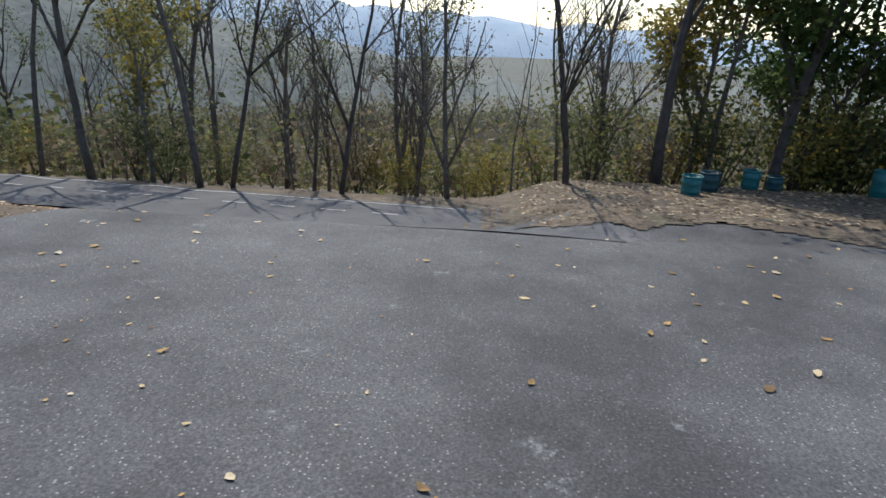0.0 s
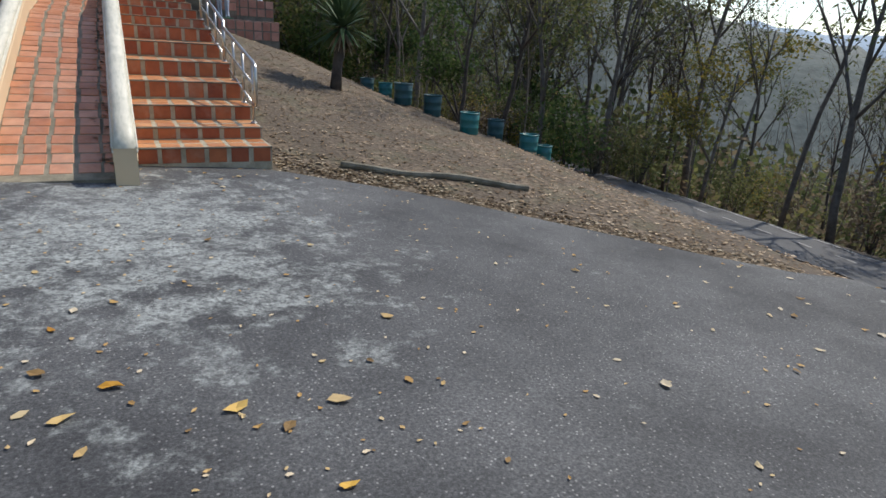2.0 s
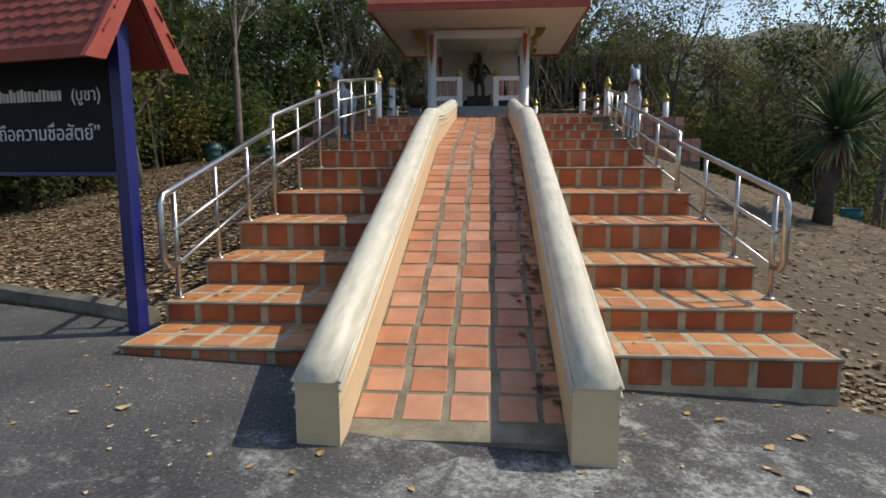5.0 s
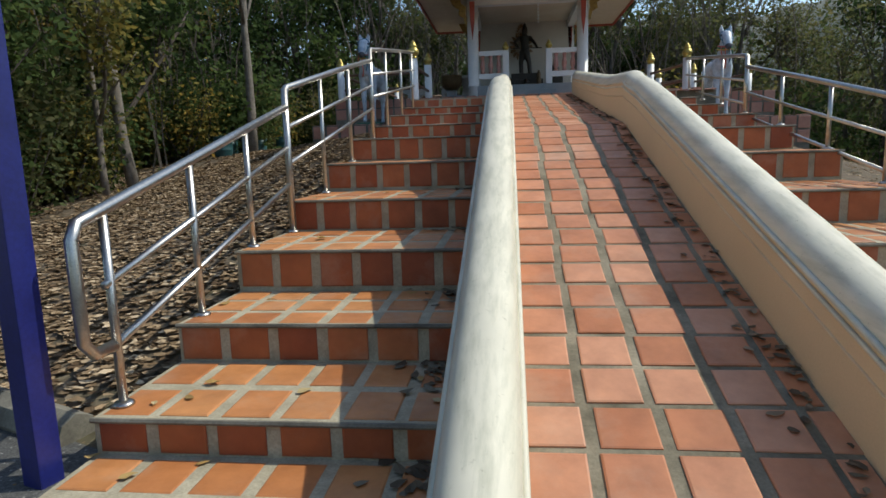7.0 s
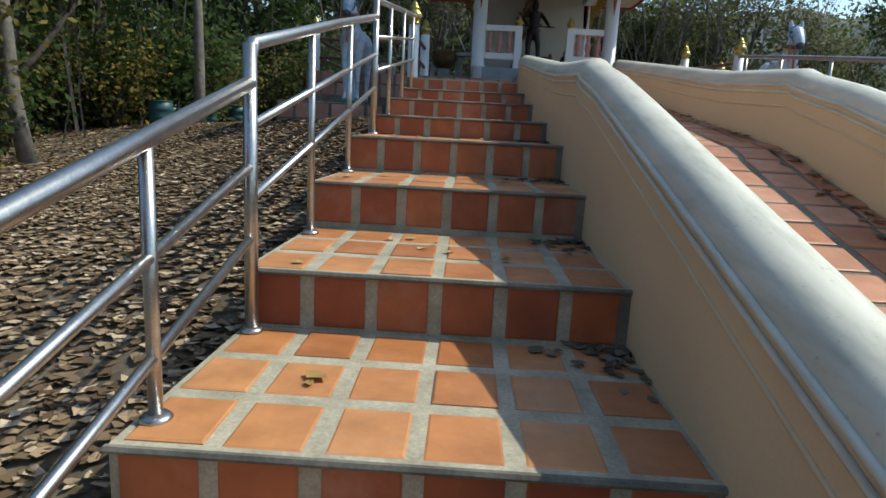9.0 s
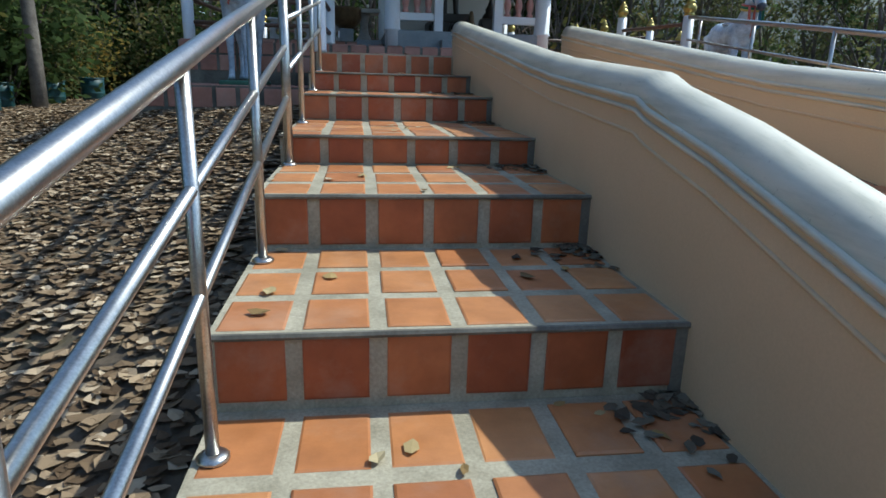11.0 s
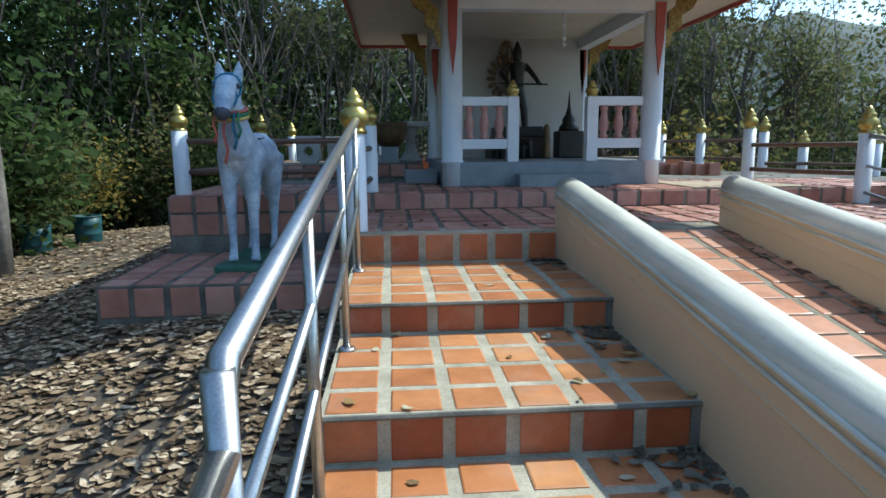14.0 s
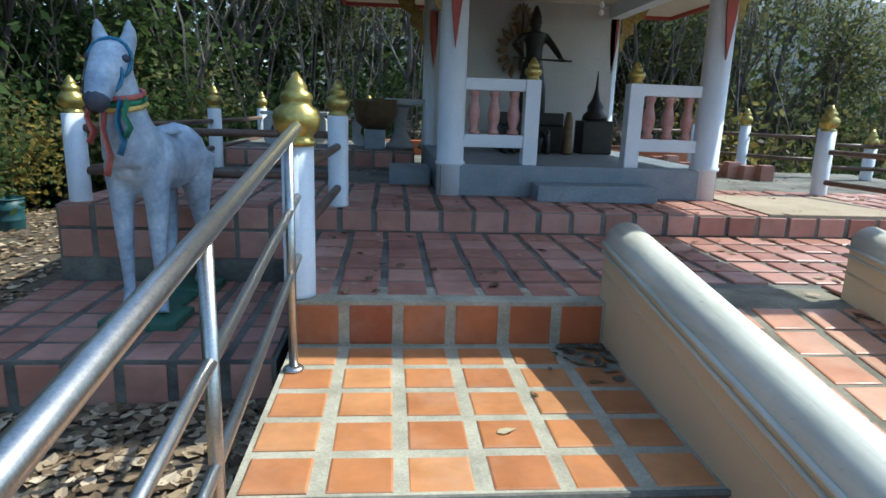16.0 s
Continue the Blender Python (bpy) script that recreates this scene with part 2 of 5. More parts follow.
RIBBON_BLUE = plain("blue_ribbon", (0.03, 0.16, 0.28), (0.05, 0.22, 0.36), 10, 0.6)
TEAL = plain("teal_plastic", (0.012, 0.13, 0.13), (0.02, 0.19, 0.19), 6, 0.45)
BIN_DARK = plain("dark_teal_plastic", (0.012, 0.06, 0.07), (0.02, 0.09, 0.10), 6, 0.5)
CONCRETE = plain("weathered_concrete", (0.20, 0.19, 0.17), (0.34, 0.33, 0.30), 5, 0.85, 0, 0.3, 60)
STONE = plain("pale_cast_stone", (0.36, 0.35, 0.33), (0.52, 0.51, 0.49), 6, 0.85, 0, 0.3, 70)
LETTER = plain("white_lettering", (0.78, 0.78, 0.76), (0.86, 0.86, 0.84), 9, 0.5, 0, 0)
ROAD_PAINT = plain("road_paint", (0.24, 0.24, 0.235), (0.42, 0.42, 0.41), 9, 0.7)
BARK = plain("grey_bark", (0.085, 0.075, 0.065), (0.20, 0.18, 0.155), 7, 0.9, 0, 0.6, 45, 0.012, 0.25)
BARK_DARK = plain("dark_bark", (0.045, 0.037, 0.032), (0.11, 0.09, 0.075), 7, 0.9, 0, 0.6, 45, 0.012)
LEAF_OLIVE = leafy("olive_leaves", [(0.075, 0.095, 0.04), (0.12, 0.14, 0.055), (0.17, 0.18, 0.075), (0.19, 0.165, 0.08)])
LEAF_GREEN = leafy("green_leaves", [(0.038, 0.065, 0.025), (0.065, 0.108, 0.036), (0.10, 0.15, 0.05)])
LEAF_YELLOW = leafy("yellowing_leaves", [(0.12, 0.14, 0.05), (0.22, 0.20, 0.06), (0.34, 0.25, 0.06)])
LEAF_BROWN = leafy("dry_leaves", [(0.10, 0.075, 0.055), (0.16, 0.125, 0.09), (0.22, 0.18, 0.13), (0.30, 0.26, 0.20)], 0.12, 0.8)
LEAF_FALLEN = leafy("fallen_leaves", [(0.085, 0.058, 0.036), (0.14, 0.098, 0.062), (0.21, 0.155, 0.10), (0.33, 0.25, 0.165), (0.56, 0.47, 0.35)], 0.08, 0.8)
LEAF_PALE = leafy("pale_fallen_leaves", [(0.16, 0.11, 0.06), (0.42, 0.27, 0.10), (0.50, 0.40, 0.22), (0.58, 0.52, 0.40)], 0.08, 0.7)
LEAF_YELLOWED = leafy("yellow_fallen_leaves", [(0.30, 0.15, 0.03), (0.50, 0.30, 0.05), (0.58, 0.40, 0.10), (0.40, 0.33, 0.20)], 0.1, 0.6)
# dry valley twigs and brush, their browns paled to put haze into the colour
DRY_TWIG = plain("haze_paled_dry_twigs", (0.16, 0.135, 0.11), (0.28, 0.245, 0.205), 3, 0.9, 0, 0)
BRUSH = leafy("haze_paled_dry_brush", [(0.15, 0.12, 0.085), (0.22, 0.175, 0.12), (0.30, 0.24, 0.165), (0.26, 0.25, 0.15)], 0.3, 0.8)
YUCCA = leafy("yucca_leaves", [(0.045, 0.08, 0.035), (0.08, 0.13, 0.06), (0.12, 0.175, 0.09)], 0.15, 0.6)
# far mountains: the blue haze of distance is painted into the base colour
HAZE = plain("haze_painted_hill", (0.33, 0.42, 0.50), (0.43, 0.51, 0.58), 0.02, 1.0, 0, 0)
# nearer hillsides: woodland tones paled and greyed to paint in haze
HILL = plain("haze_paled_hillside", (0.12, 0.14, 0.125), (0.21, 0.215, 0.185), 0.05, 1.0, 0, 0.25, 0.5, 1.0, grain=0.35)

# ---- mesh helpers ----
def part(name, bm, mat, parent=None, label="", smooth=False):
    me = bpy.data.meshes.new(name)
    bmesh.ops.recalc_face_normals(bm, faces=bm.faces)
    bm.to_mesh(me)
    bm.free()
    if smooth:
        me.shade_smooth()
    me.materials.append(mat)
    ob = new(name, me)
    if parent is not None:
        ob.parent = parent
    if label:
        ob["label"] = label
    return ob


def thing(name, label, category, group="", kind="", at=(0, 0, 0), turn=0.0):
    e = new(name)
    e.empty_display_size = 0.1
    e.matrix_basis = pose(*at, 0, 0, turn)
    return tagged(e, label, category, group, kind)


def box(bm, x0, x1, y0, y1, z0, z1, bevel=0.0):
    v = [bm.verts.new(p) for p in ((x0, y0, z0), (x1, y0, z0), (x1, y1, z0), (x0, y1, z0), (x0, y0, z1), (x1, y0, z1), (x1, y1, z1), (x0, y1, z1))]
    fs = [bm.faces.new([v[i] for i in f]) for f in ((0, 3, 2, 1), (4, 5, 6, 7), (0, 1, 5, 4), (1, 2, 6, 5), (2, 3, 7, 6), (3, 0, 4, 7))]
    if bevel:
        bmesh.ops.bevel(bm, geom=list({e for f in fs for e in f.edges}), offset=bevel, segments=2, affect="EDGES", profile=0.6)
    return bm


def boxed(*a, bevel=0.0):
    return box(bmesh.new(), *a, bevel=bevel)


def tube(bm, pts, radii, n=8, squash=None, caps=True):
    """A tube along points; radii: one or one each; squash: (a, b) factors across, or one pair each."""
    pts = [Vector(p) for p in pts]
    if not isinstance(radii, (list, tuple)):
        radii = [radii] * len(pts)
    side, rings = None, []
    for i, p in enumerate(pts):
        d = (pts[min(i + 1, len(pts) - 1)] - pts[max(i - 1, 0)]).normalized()
        if side is None:
            side = d.cross(Vector((0, 0, 1)) if abs(d.z) < 0.9 else Vector((1, 0, 0))).normalized()
        side = (side - d * side.dot(d)).normalized()
        up = side.cross(d)
        sa, sb = (1, 1) if squash is None else squash[i] if isinstance(squash, list) else squash
        rings.append([bm.verts.new(p + radii[i] * (side * math.cos(a) * sa + up * math.sin(a) * sb)) for a in (2 * math.pi * k / n for k in range(n))])
    for r, s in zip(rings, rings[1:]):
        for k in range(n):
            bm.faces.new((r[k], r[(k + 1) % n], s[(k + 1) % n], s[k]))
    if caps:
        bm.faces.new(rings[0][::-1])
        bm.faces.new(rings[-1])
    return bm


def lathe(bm, profile, n=16, at=(0, 0, 0)):
    rings = [[bm.verts.new((at[0] + r * math.cos(2 * math.pi * k / n), at[1] + r * math.sin(2 * math.pi * k / n), at[2] + z)) for k in range(n)] for r, z in profile]
    for r, s in zip(rings, rings[1:]):
        for k in range(n):
            bm.faces.new((r[k], r[(k + 1) % n], s[(k + 1) % n], s[k]))
    bm.faces.new(rings[0][::-1])
    bm.faces.new(rings[-1])
    return bm


def extruded(bm, outline, axis, a, b):
    """A flat outline pushed along an axis from a to b; the outline gives the other two coordinates."""
    def at(p, v):
        return {"x": (v, *p), "y": (p[0], v, p[1]), "z": (*p, v)}[axis]
    f, g = [bm.verts.new(at(p, a)) for p in outline], [bm.verts.new(at(p, b)) for p in outline]
    bm.faces.new(f)
    bm.faces.new(g[::-1])
    for i in range(len(f)):
        j = (i + 1) % len(f)
        bm.faces.new((f[j], f[i], g[i], g[j]))
    return bm


def along(v, pts):
    """Straight-line interpolation through (v, value) pairs."""
    return float(np.interp(v, [p[0] for p in pts], [p[1] for p in pts]))


# ---- plan ----
STEPS = [(1.05, 0.18), (1.64, 0.34), (2.33, 0.54), (3.07, 0.80), (4.03, 1.04), (5.10, 1.30), (6.05, 1.55), (7.03, 1.725), (8.33, 1.93), (9.355, 2.105), (10.53, 2.33)]
ROWS = [2, 2, 3, 3, 3, 3, 3, 5, 4, 5]
LX0, LX1 = -2.31, -0.77
RX0, RX1 = 0.72, 2.28
RAMP = [(0.12, 0.02), (5.6, 1.60), (6.9, 1.78), (10.6, 2.325)]
WALL_TOP = [(0.0, 0.46), (5.55, 2.09), (6.9, 2.20), (10.62, 2.71)]
EDGE = [(-30, 6.5), (-9, 4.2), (-4.8, 2.5), (-2.4, 1.75), (2.4, 0.95), (3.9, 0.0), (5.2, -1.3), (6.2, -2.4), (7.0, -3.1), (8.4, -3.5), (60, -3.5)]


def smooth01(v):
    v = max(0.0, min(1.0, v))
    return v * v * (3 - 2 * v)


def ground_z(x, y):
    """Height of the earth: a sloping forecourt, the mound that carries the stairs, a road and the falling valley."""
    if x < 2:
        z = -0.05 * max(x, -2.5)
    elif x < 7.7:
        z = -0.1 - 0.1 * (x - 2)
    elif x < 13:
        z = -0.67 - 0.37 * min(x - 7.7, 1.5) - 0.13 * max(0.0, x - 9.2)
    else:
        z = -1.719 - 0.26 * min(x - 13, 45)
    d = y - along(x, EDGE)
    if d > 0:
        s = along(x, [(-12, 0.10), (-5, 0.16), (-2.4, 0.225), (2.4, 0.225), (4.6, 0.14), (7, 0.065), (9, 0.03), (10, 0.0)])
        cap = along(x, [(-12, 1.0), (-5, 1.45), (-3, 1.6), (3, 1.75), (5, 1.4), (7, 0.6), (9, 0.4)])
        z += min(s * d, cap + 0.02 * max(0, d - 8)) * (1 - smooth01((x - 8.6) / 1.6))
        z += 0.03 * noise.noise((x * 1.3, y * 1.3, 0)) * smooth01(d / 0.6)
        if y > 17:
            z -= 0.12 * min(y - 17, 30)
        if x < -9:
            z -= 0.10 * min(-9 - x, 30)
    if y < -7.8 and x > 7.7:
        z += 0.46 * smooth01((x - 7.7) / 1.5) * smooth01((-7.8 - y) / 2)
    return z

# ---- ground ----
def sheet(name, xs, ys, lift, mat, keep=None):
    idx, verts, faces = {}, [], []
    for i, x in enumerate(xs):
        for j, y in enumerate(ys):
            idx[i, j] = len(verts)
            verts.append((x, y, ground_z(x, y) + lift))
    for i in range(len(xs) - 1):
        for j in range(len(ys) - 1):
            if keep is None or keep((xs[i] + xs[i + 1]) / 2, (ys[j] + ys[j + 1]) / 2):
                faces.append((idx[i, j], idx[i + 1, j], idx[i + 1, j + 1], idx[i, j + 1]))
    me = bpy.data.meshes.new(name)
    me.from_pydata(verts, [], faces)
    me.shade_smooth()
    me.materials.append(mat)
    return new(name, me)


far_lo, far_hi = [-400, -200, -100, -60, -40, -30, -24, -20], [20, 24, 28, 33, 40, 60, 100, 200, 400]
gx = far_lo + [-18 + 0.4 * i for i in range(91)] + far_hi
gy = far_lo + [-18 + 0.4 * i for i in range(91)] + far_hi
tagged(sheet("ground", gx, gy, -0.03, LITTER), "dry brown earth strewn with dead leaves", "ground", kind="structure")


def asphalt_sheet():
    """The forecourt, cut along its curved edge."""
    bm = bmesh.new()
    n = 120
    cols = []
    for i in range(n + 1):
        x = -16 + (8.6 + 16) * i / n
        top = along(x, EDGE) + 0.05 * noise.noise((x * 2.1, 3.3, 0)) + 0.02
        ys = [top - 0.45 * k for k in range(int((top + 18) / 0.45))]
        cols.append([bm.verts.new((x, y, ground_z(x, min(y, along(x, EDGE) - 0.01)) + 0.004)) for y in ys])
    for a, b in zip(cols, cols[1:]):
        for k in range(min(len(a), len(b)) - 1):
            bm.faces.new((a[k], a[k + 1], b[k + 1], b[k]))
    return part("forecourt", bm, ASPHALT, None, "", True)


tagged(asphalt_sheet(), "worn grey asphalt forecourt with pale cement crust", "pavement", kind="structure")


def road_x(y):
    return 8.0 + 0.14 * (y + 7.5)


def strip(name, off0, off1, y0, y1, lift, mat, n=60):
    bm = bmesh.new()
    rows = []
    for i in range(n + 1):
        y = y0 + (y1 - y0) * i / n
        rows.append([bm.verts.new((road_x(y) + o, y, ground_z(road_x(y) + o, y) + lift)) for o in [off0 + (off1 - off0) * q / 8 for q in range(9)]])
    for a, b in zip(rows, rows[1:]):
        for k in range(8):
            bm.faces.new((a[k], a[k + 1], b[k + 1], b[k]))
    return part(name, bm, mat)


tagged(strip("road", -0.2, 3.6, -9.5, 12, 0.012, ROAD), "narrow dark asphalt road round the mound", "road", kind="structure")
tagged(strip("edge_line", 3.36, 3.43, -7.6, 12, 0.020, ROAD_PAINT), "thin worn white line along the road edge", "road marking", kind="structure")
tagged(strip("edge_line", 0.02, 0.10, -3.9, -2.3, 0.020, ROAD_PAINT, 8), "thin worn white line along the road edge", "road marking", kind="structure")
for k in range(16):
    for off, pitch, ln in ((0.62, 1.25, 0.62), (2.32, 0.86, 0.42)):
        y = -8.4 + k * pitch
        if (off < 1 and (y < -5.6 or y > -3.2)) or y > 4 or y < -7.2:
            continue
        tagged(strip("road_dash", off, off + 0.07, y, y + ln, 0.020, ROAD_PAINT, 3), "short worn white dash on the road", "road marking", "dashes on the road", "structure")

def verge_outline(x, y):
    return y < -7.75 - 0.4 * noise.noise((x * 0.7, 2, 0)) - 0.9 * max(0.0, 9.7 - x) and x > 8.35 + 0.5 * noise.noise((y * 0.6, 7, 0)) + 0.12 * noise.noise((y * 3, x * 3, 0))


verge = sheet("verge", [8 + 0.06 * i for i in range(120)], [-18 + 0.06 * i for i in range(184)], 0.018, LITTER, verge_outline)
tagged(verge, "low leaf-strewn verge beside the road", "verge", kind="structure")

# ---- distant hills ----
def hill(name, az0, az1, dist, base, tops, mat, label):
    """A ridge between two compass angles, with its crest heights."""
    bm = bmesh.new()
    n, m = 90, 10
    rows = []
    for i in range(n + 1):
        f = i / n
        a = radians(az0 + (az1 - az0) * f)
        top = along(f, tops) + (along(f, tops) - base) * 0.05 * noise.noise((f * 26, dist, 0)) + 0.012 * dist * noise.noise((f * 70, 1, dist))
        rows.append([bm.verts.new((math.sin(a) * dist * (0.55 + 0.45 * k / m), math.cos(a) * dist * (0.55 + 0.45 * k / m), base + (top - base) * smooth01(k / m) + 0.01 * dist * noise.noise((f * 30, k * 0.7, 5)) * (k > 0))) for k in range(m + 1)])
    for a, b in zip(rows, rows[1:]):
        for k in range(m):
            bm.faces.new((a[k], a[k + 1], b[k + 1], b[k]))
    return tagged(part(name, bm, mat, None, "", True), label, "hill", kind="structure")


hill("backdrop", 20, 175, 900, -160, [(0, 55), (0.3, 46), (0.45, 20), (0.6, 4), (0.75, 16), (1, 34)], HAZE, "far wooded mountains across the valley, blue haze in their colour")
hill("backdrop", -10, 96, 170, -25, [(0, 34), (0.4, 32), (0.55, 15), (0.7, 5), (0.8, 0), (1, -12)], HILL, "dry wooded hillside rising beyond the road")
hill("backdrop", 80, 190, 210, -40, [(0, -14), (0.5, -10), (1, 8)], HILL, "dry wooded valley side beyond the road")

# ---- stairs, ramp ----
def unit_piece():
    """A tile one unit across with softened upper edges."""
    bm = bmesh.new()
    c = 0.035
    lo = [bm.verts.new((x, y, 0)) for x, y in ((-.5, -.5), (.5, -.5), (.5, .5), (-.5, .5))]
    mid = [bm.verts.new((x, y, 0.75)) for x, y in ((-.5, -.5), (.5, -.5), (.5, .5), (-.5, .5))]
    top = [bm.verts.new((x, y, 1)) for x, y in ((-.5 + c, -.5 + c), (.5 - c, -.5 + c), (.5 - c, .5 - c), (-.5 + c, .5 - c))]
    for a, b in ((lo, mid), (mid, top)):
        for k in range(4):
            bm.faces.new((a[k], a[(k + 1) % 4], b[(k + 1) % 4], b[k]))
    bm.faces.new(top)
    return bm


def piece_mesh(mat):
    me = bpy.data.meshes.new("tile")
    bm = unit_piece()
    bmesh.ops.recalc_face_normals(bm, faces=bm.faces)
    bm.to_mesh(me)
    bm.free()
    me.materials.append(mat)
    return me


PIECE, PIECE_RISER, PIECE_OLD, PIECE_RAMP = piece_mesh(TILE), piece_mesh(TILE_SHADED), piece_mesh(TILE_OLD), piece_mesh(TILE_RAMP)
pieces = random.Random(5)


def lay(parent, mesh, x, y, z, w, d, h=0.012, tilt=0.0, wear=0.012):
    """One tile: centre of its underside, width, depth, thickness; tilt in degrees about x."""
    ob = new("tile", mesh)
    ob.parent = parent
    ob.matrix_basis = pose(x + pieces.uniform(-.004, .004), y, z, tilt, 0, pieces.uniform(-0.7, 0.7)) @ Matrix.Diagonal((w * pieces.uniform(1 - wear, 1 + wear), d * pieces.uniform(1 - wear, 1 + wear), h * pieces.uniform(0.7, 1.2), 1))
    return ob


def flight(name, x0, x1, label, tilers):
    st = thing(name, label, "staircase", kind="structure")
    outline = [(STEPS[0][0], -0.6), (STEPS[0][0], STEPS[0][1] - 0.005)]
    for y, z in STEPS[1:]:
        outline += [(y, outline[-1][1]), (y, z - 0.005)]
    outline += [(STEPS[-1][0] + 0.25, STEPS[-1][1] - 0.005), (STEPS[-1][0] + 0.25, -0.6)]
    part("step_core", extruded(bmesh.new(), outline, "x", x0 + 0.004, x1 - 0.004), GROUT, st, "pale cement bed with wide joints")
    w = (x1 - x0) / 6
    for i, (y, z) in enumerate(STEPS):
        low = STEPS[i - 1][1] if i else z - 0.2
        if i == len(STEPS) - 1:
            tilers.append((st, i, x0, w, y, z, low))
            continue
        nose = bmesh.new()
        tube(nose, [(x0, y - 0.012, z - 0.012), (x1, y - 0.012, z - 0.012)], 0.012, 6)
        part("nosing", nose, GROUT_DARK, st, "dark narrow nosing strip")
        if x1 < 0:
            part("mortar_strip", boxed(x1 - 0.05, x1 - 0.006, y - 0.011, y + 0.02, low, z - 0.026), GROUT_DARK, st, "dark stained mortar by the wall")
        tilers.append((st, i, x0, w, y, z, low))
    return st


later = []
left_flight = flight("staircase", LX0, LX1, "terracotta tiled flight with wide cement joints", later)
right_flight = flight("staircase", RX0, RX1, "terracotta tiled flight in sun beside the ramp", later)

ramp = thing("ramp", "sloping terracotta tiled ramp with mossy joints", "ramp", kind="structure")
part("ramp_bed", extruded(bmesh.new(), [(0.12, -0.5)] + [(y, z) for y, z in RAMP] + [(10.8, 2.325), (10.8, -0.5)], "x", -0.58, 0.53), GROUT_RAMP, ramp)


def parapet(x0, x1, label):
    """A sloping side wall with a rounded cap and a fine moulding."""
    w = thing("parapet_wall", label, "wall", "walls of the ramp", "structure")
    body = [(WALL_TOP[0][0], -0.5)] + [(y, z - 0.11) for y, z in WALL_TOP] + [(WALL_TOP[-1][0], -0.5)]
    part("wall_body", extruded(bmesh.new(), body, "x", x0 + 0.012, x1 - 0.012), CREAM, w)
    bm = bmesh.new()
    c, r = (x0 + x1) / 2, (x1 - x0) / 2 - 0.012
    pts = []
    for (ya, za), (yb, zb) in zip(WALL_TOP, WALL_TOP[1:]):
        for k in range(12):
            f = k / 12
            pts.append((ya + (yb - ya) * f, za + (zb - za) * f))
    pts.append(WALL_TOP[-1])
    zs = [p[1] for p in pts]
    for _ in range(1):
        zs = [zs[0]] + [(zs[i - 1] + 2 * zs[i] + zs[i + 1]) / 4 for i in range(1, len(zs) - 1)] + [zs[-1]]
    rings = []
    for (y, _), z in zip(pts, zs):
        wob = 0.002 * noise.noise((y * 3, c, 0))
        rings.append([bm.verts.new((c + (r + wob) * math.cos(a), y + (-0.008 if y < 5 else 0.008), z - 0.112 + 0.115 * math.sin(a) ** 0.8)) for a in (math.pi * k / 12 for k in range(13))])
    for a, b in zip(rings, rings[1:]):
        for k in range(12):
            bm.faces.new((a[k], a[k + 1], b[k + 1], b[k]))
    bm.faces.new(rings[0])
    bm.faces.new(rings[-1])
    part("cap", bm, CAP, w, "smooth rounded off-white cap", True)
    for sd in (x0, x1):
        for dz, rad in ((0.104, 0.012), (0.146, 0.010), (0.235, 0.008)):
            bead = bmesh.new()
            tube(bead, [(sd + (0.008 if sd == x0 else -0.008) * (1.5 if dz > 0.2 else 1), y + (-0.012 if q == 0 else 0.012 if q == len(pts) - 1 else 0), zs[q] - dz) for q, (y, _) in enumerate(pts)], rad, 8)
            part("bead", bead, CREAM if dz > 0.2 else CAP, w, "fine raised bead", True)
    return w


parapet(-0.79, -0.555, "cream rendered sloping wall with rounded cap")
parapet(0.505, 0.74, "cream rendered sloping wall with rounded cap")

# ---- platforms ----
P_Z, U_Z, U_Y = 2.33, 2.50, 12.22
lower = thing("lower_platform", "terracotta tiled landing before the shrine", "platform", kind="structure")
part("platform_core", boxed(-2.36, 3.0, 10.785, U_Y + 0.1, 0.2, P_Z - 0.012), GROUT_DARK, lower)
upper = thing("upper_platform", "terracotta tiled terrace carrying the shrine", "platform", kind="structure")
part("platform_core", boxed(-4.2, 3.75, U_Y, 18.2, 0.2, U_Z - 0.012), GROUT_DARK, upper)
part("platform_side", boxed(3.754, 5.0, 13.3, 16.4, 0.6, U_Z - 0.02), GROUT_DARK, upper)
part("cement_apron", boxed(1.12, 2.36, U_Y + 0.01, 13.35, U_Z - 0.02, U_Z + 0.012, bevel=0.006), SANDY, upper, "sandy cement apron")
dais = thing("raised_dais", "low raised terracotta-faced terrace behind the horse", "platform", kind="structure")
part("dais_core", boxed(-4.05, -1.56, 15.2, 17.85, U_Z - 0.02, 2.71), GROUT_DARK, dais)
part("platform_kerb", boxed(-3.95, 3.75, 17.9, 18.2, U_Z - 0.02, U_Z + 0.22, bevel=0.01), TILE_SHADED, upper, "raised terracotta kerb")
pad_l = thing("statue_pad", "low terracotta tiled pad beneath the horse statue", "platform", "pads of the horses", "structure")
part("pad_core", boxed(-4.25, -2.42, 10.75, U_Y, 1.0, 1.93), GROUT_DARK, pad_l)
pad_r = thing("statue_pad", "low terracotta tiled pad beneath the horse statue", "platform", "pads of the horses", "structure")
part("pad_core", boxed(3.02, 4.6, 10.8, U_Y - 0.004, 0.6, 1.84), GROUT_DARK, pad_r)

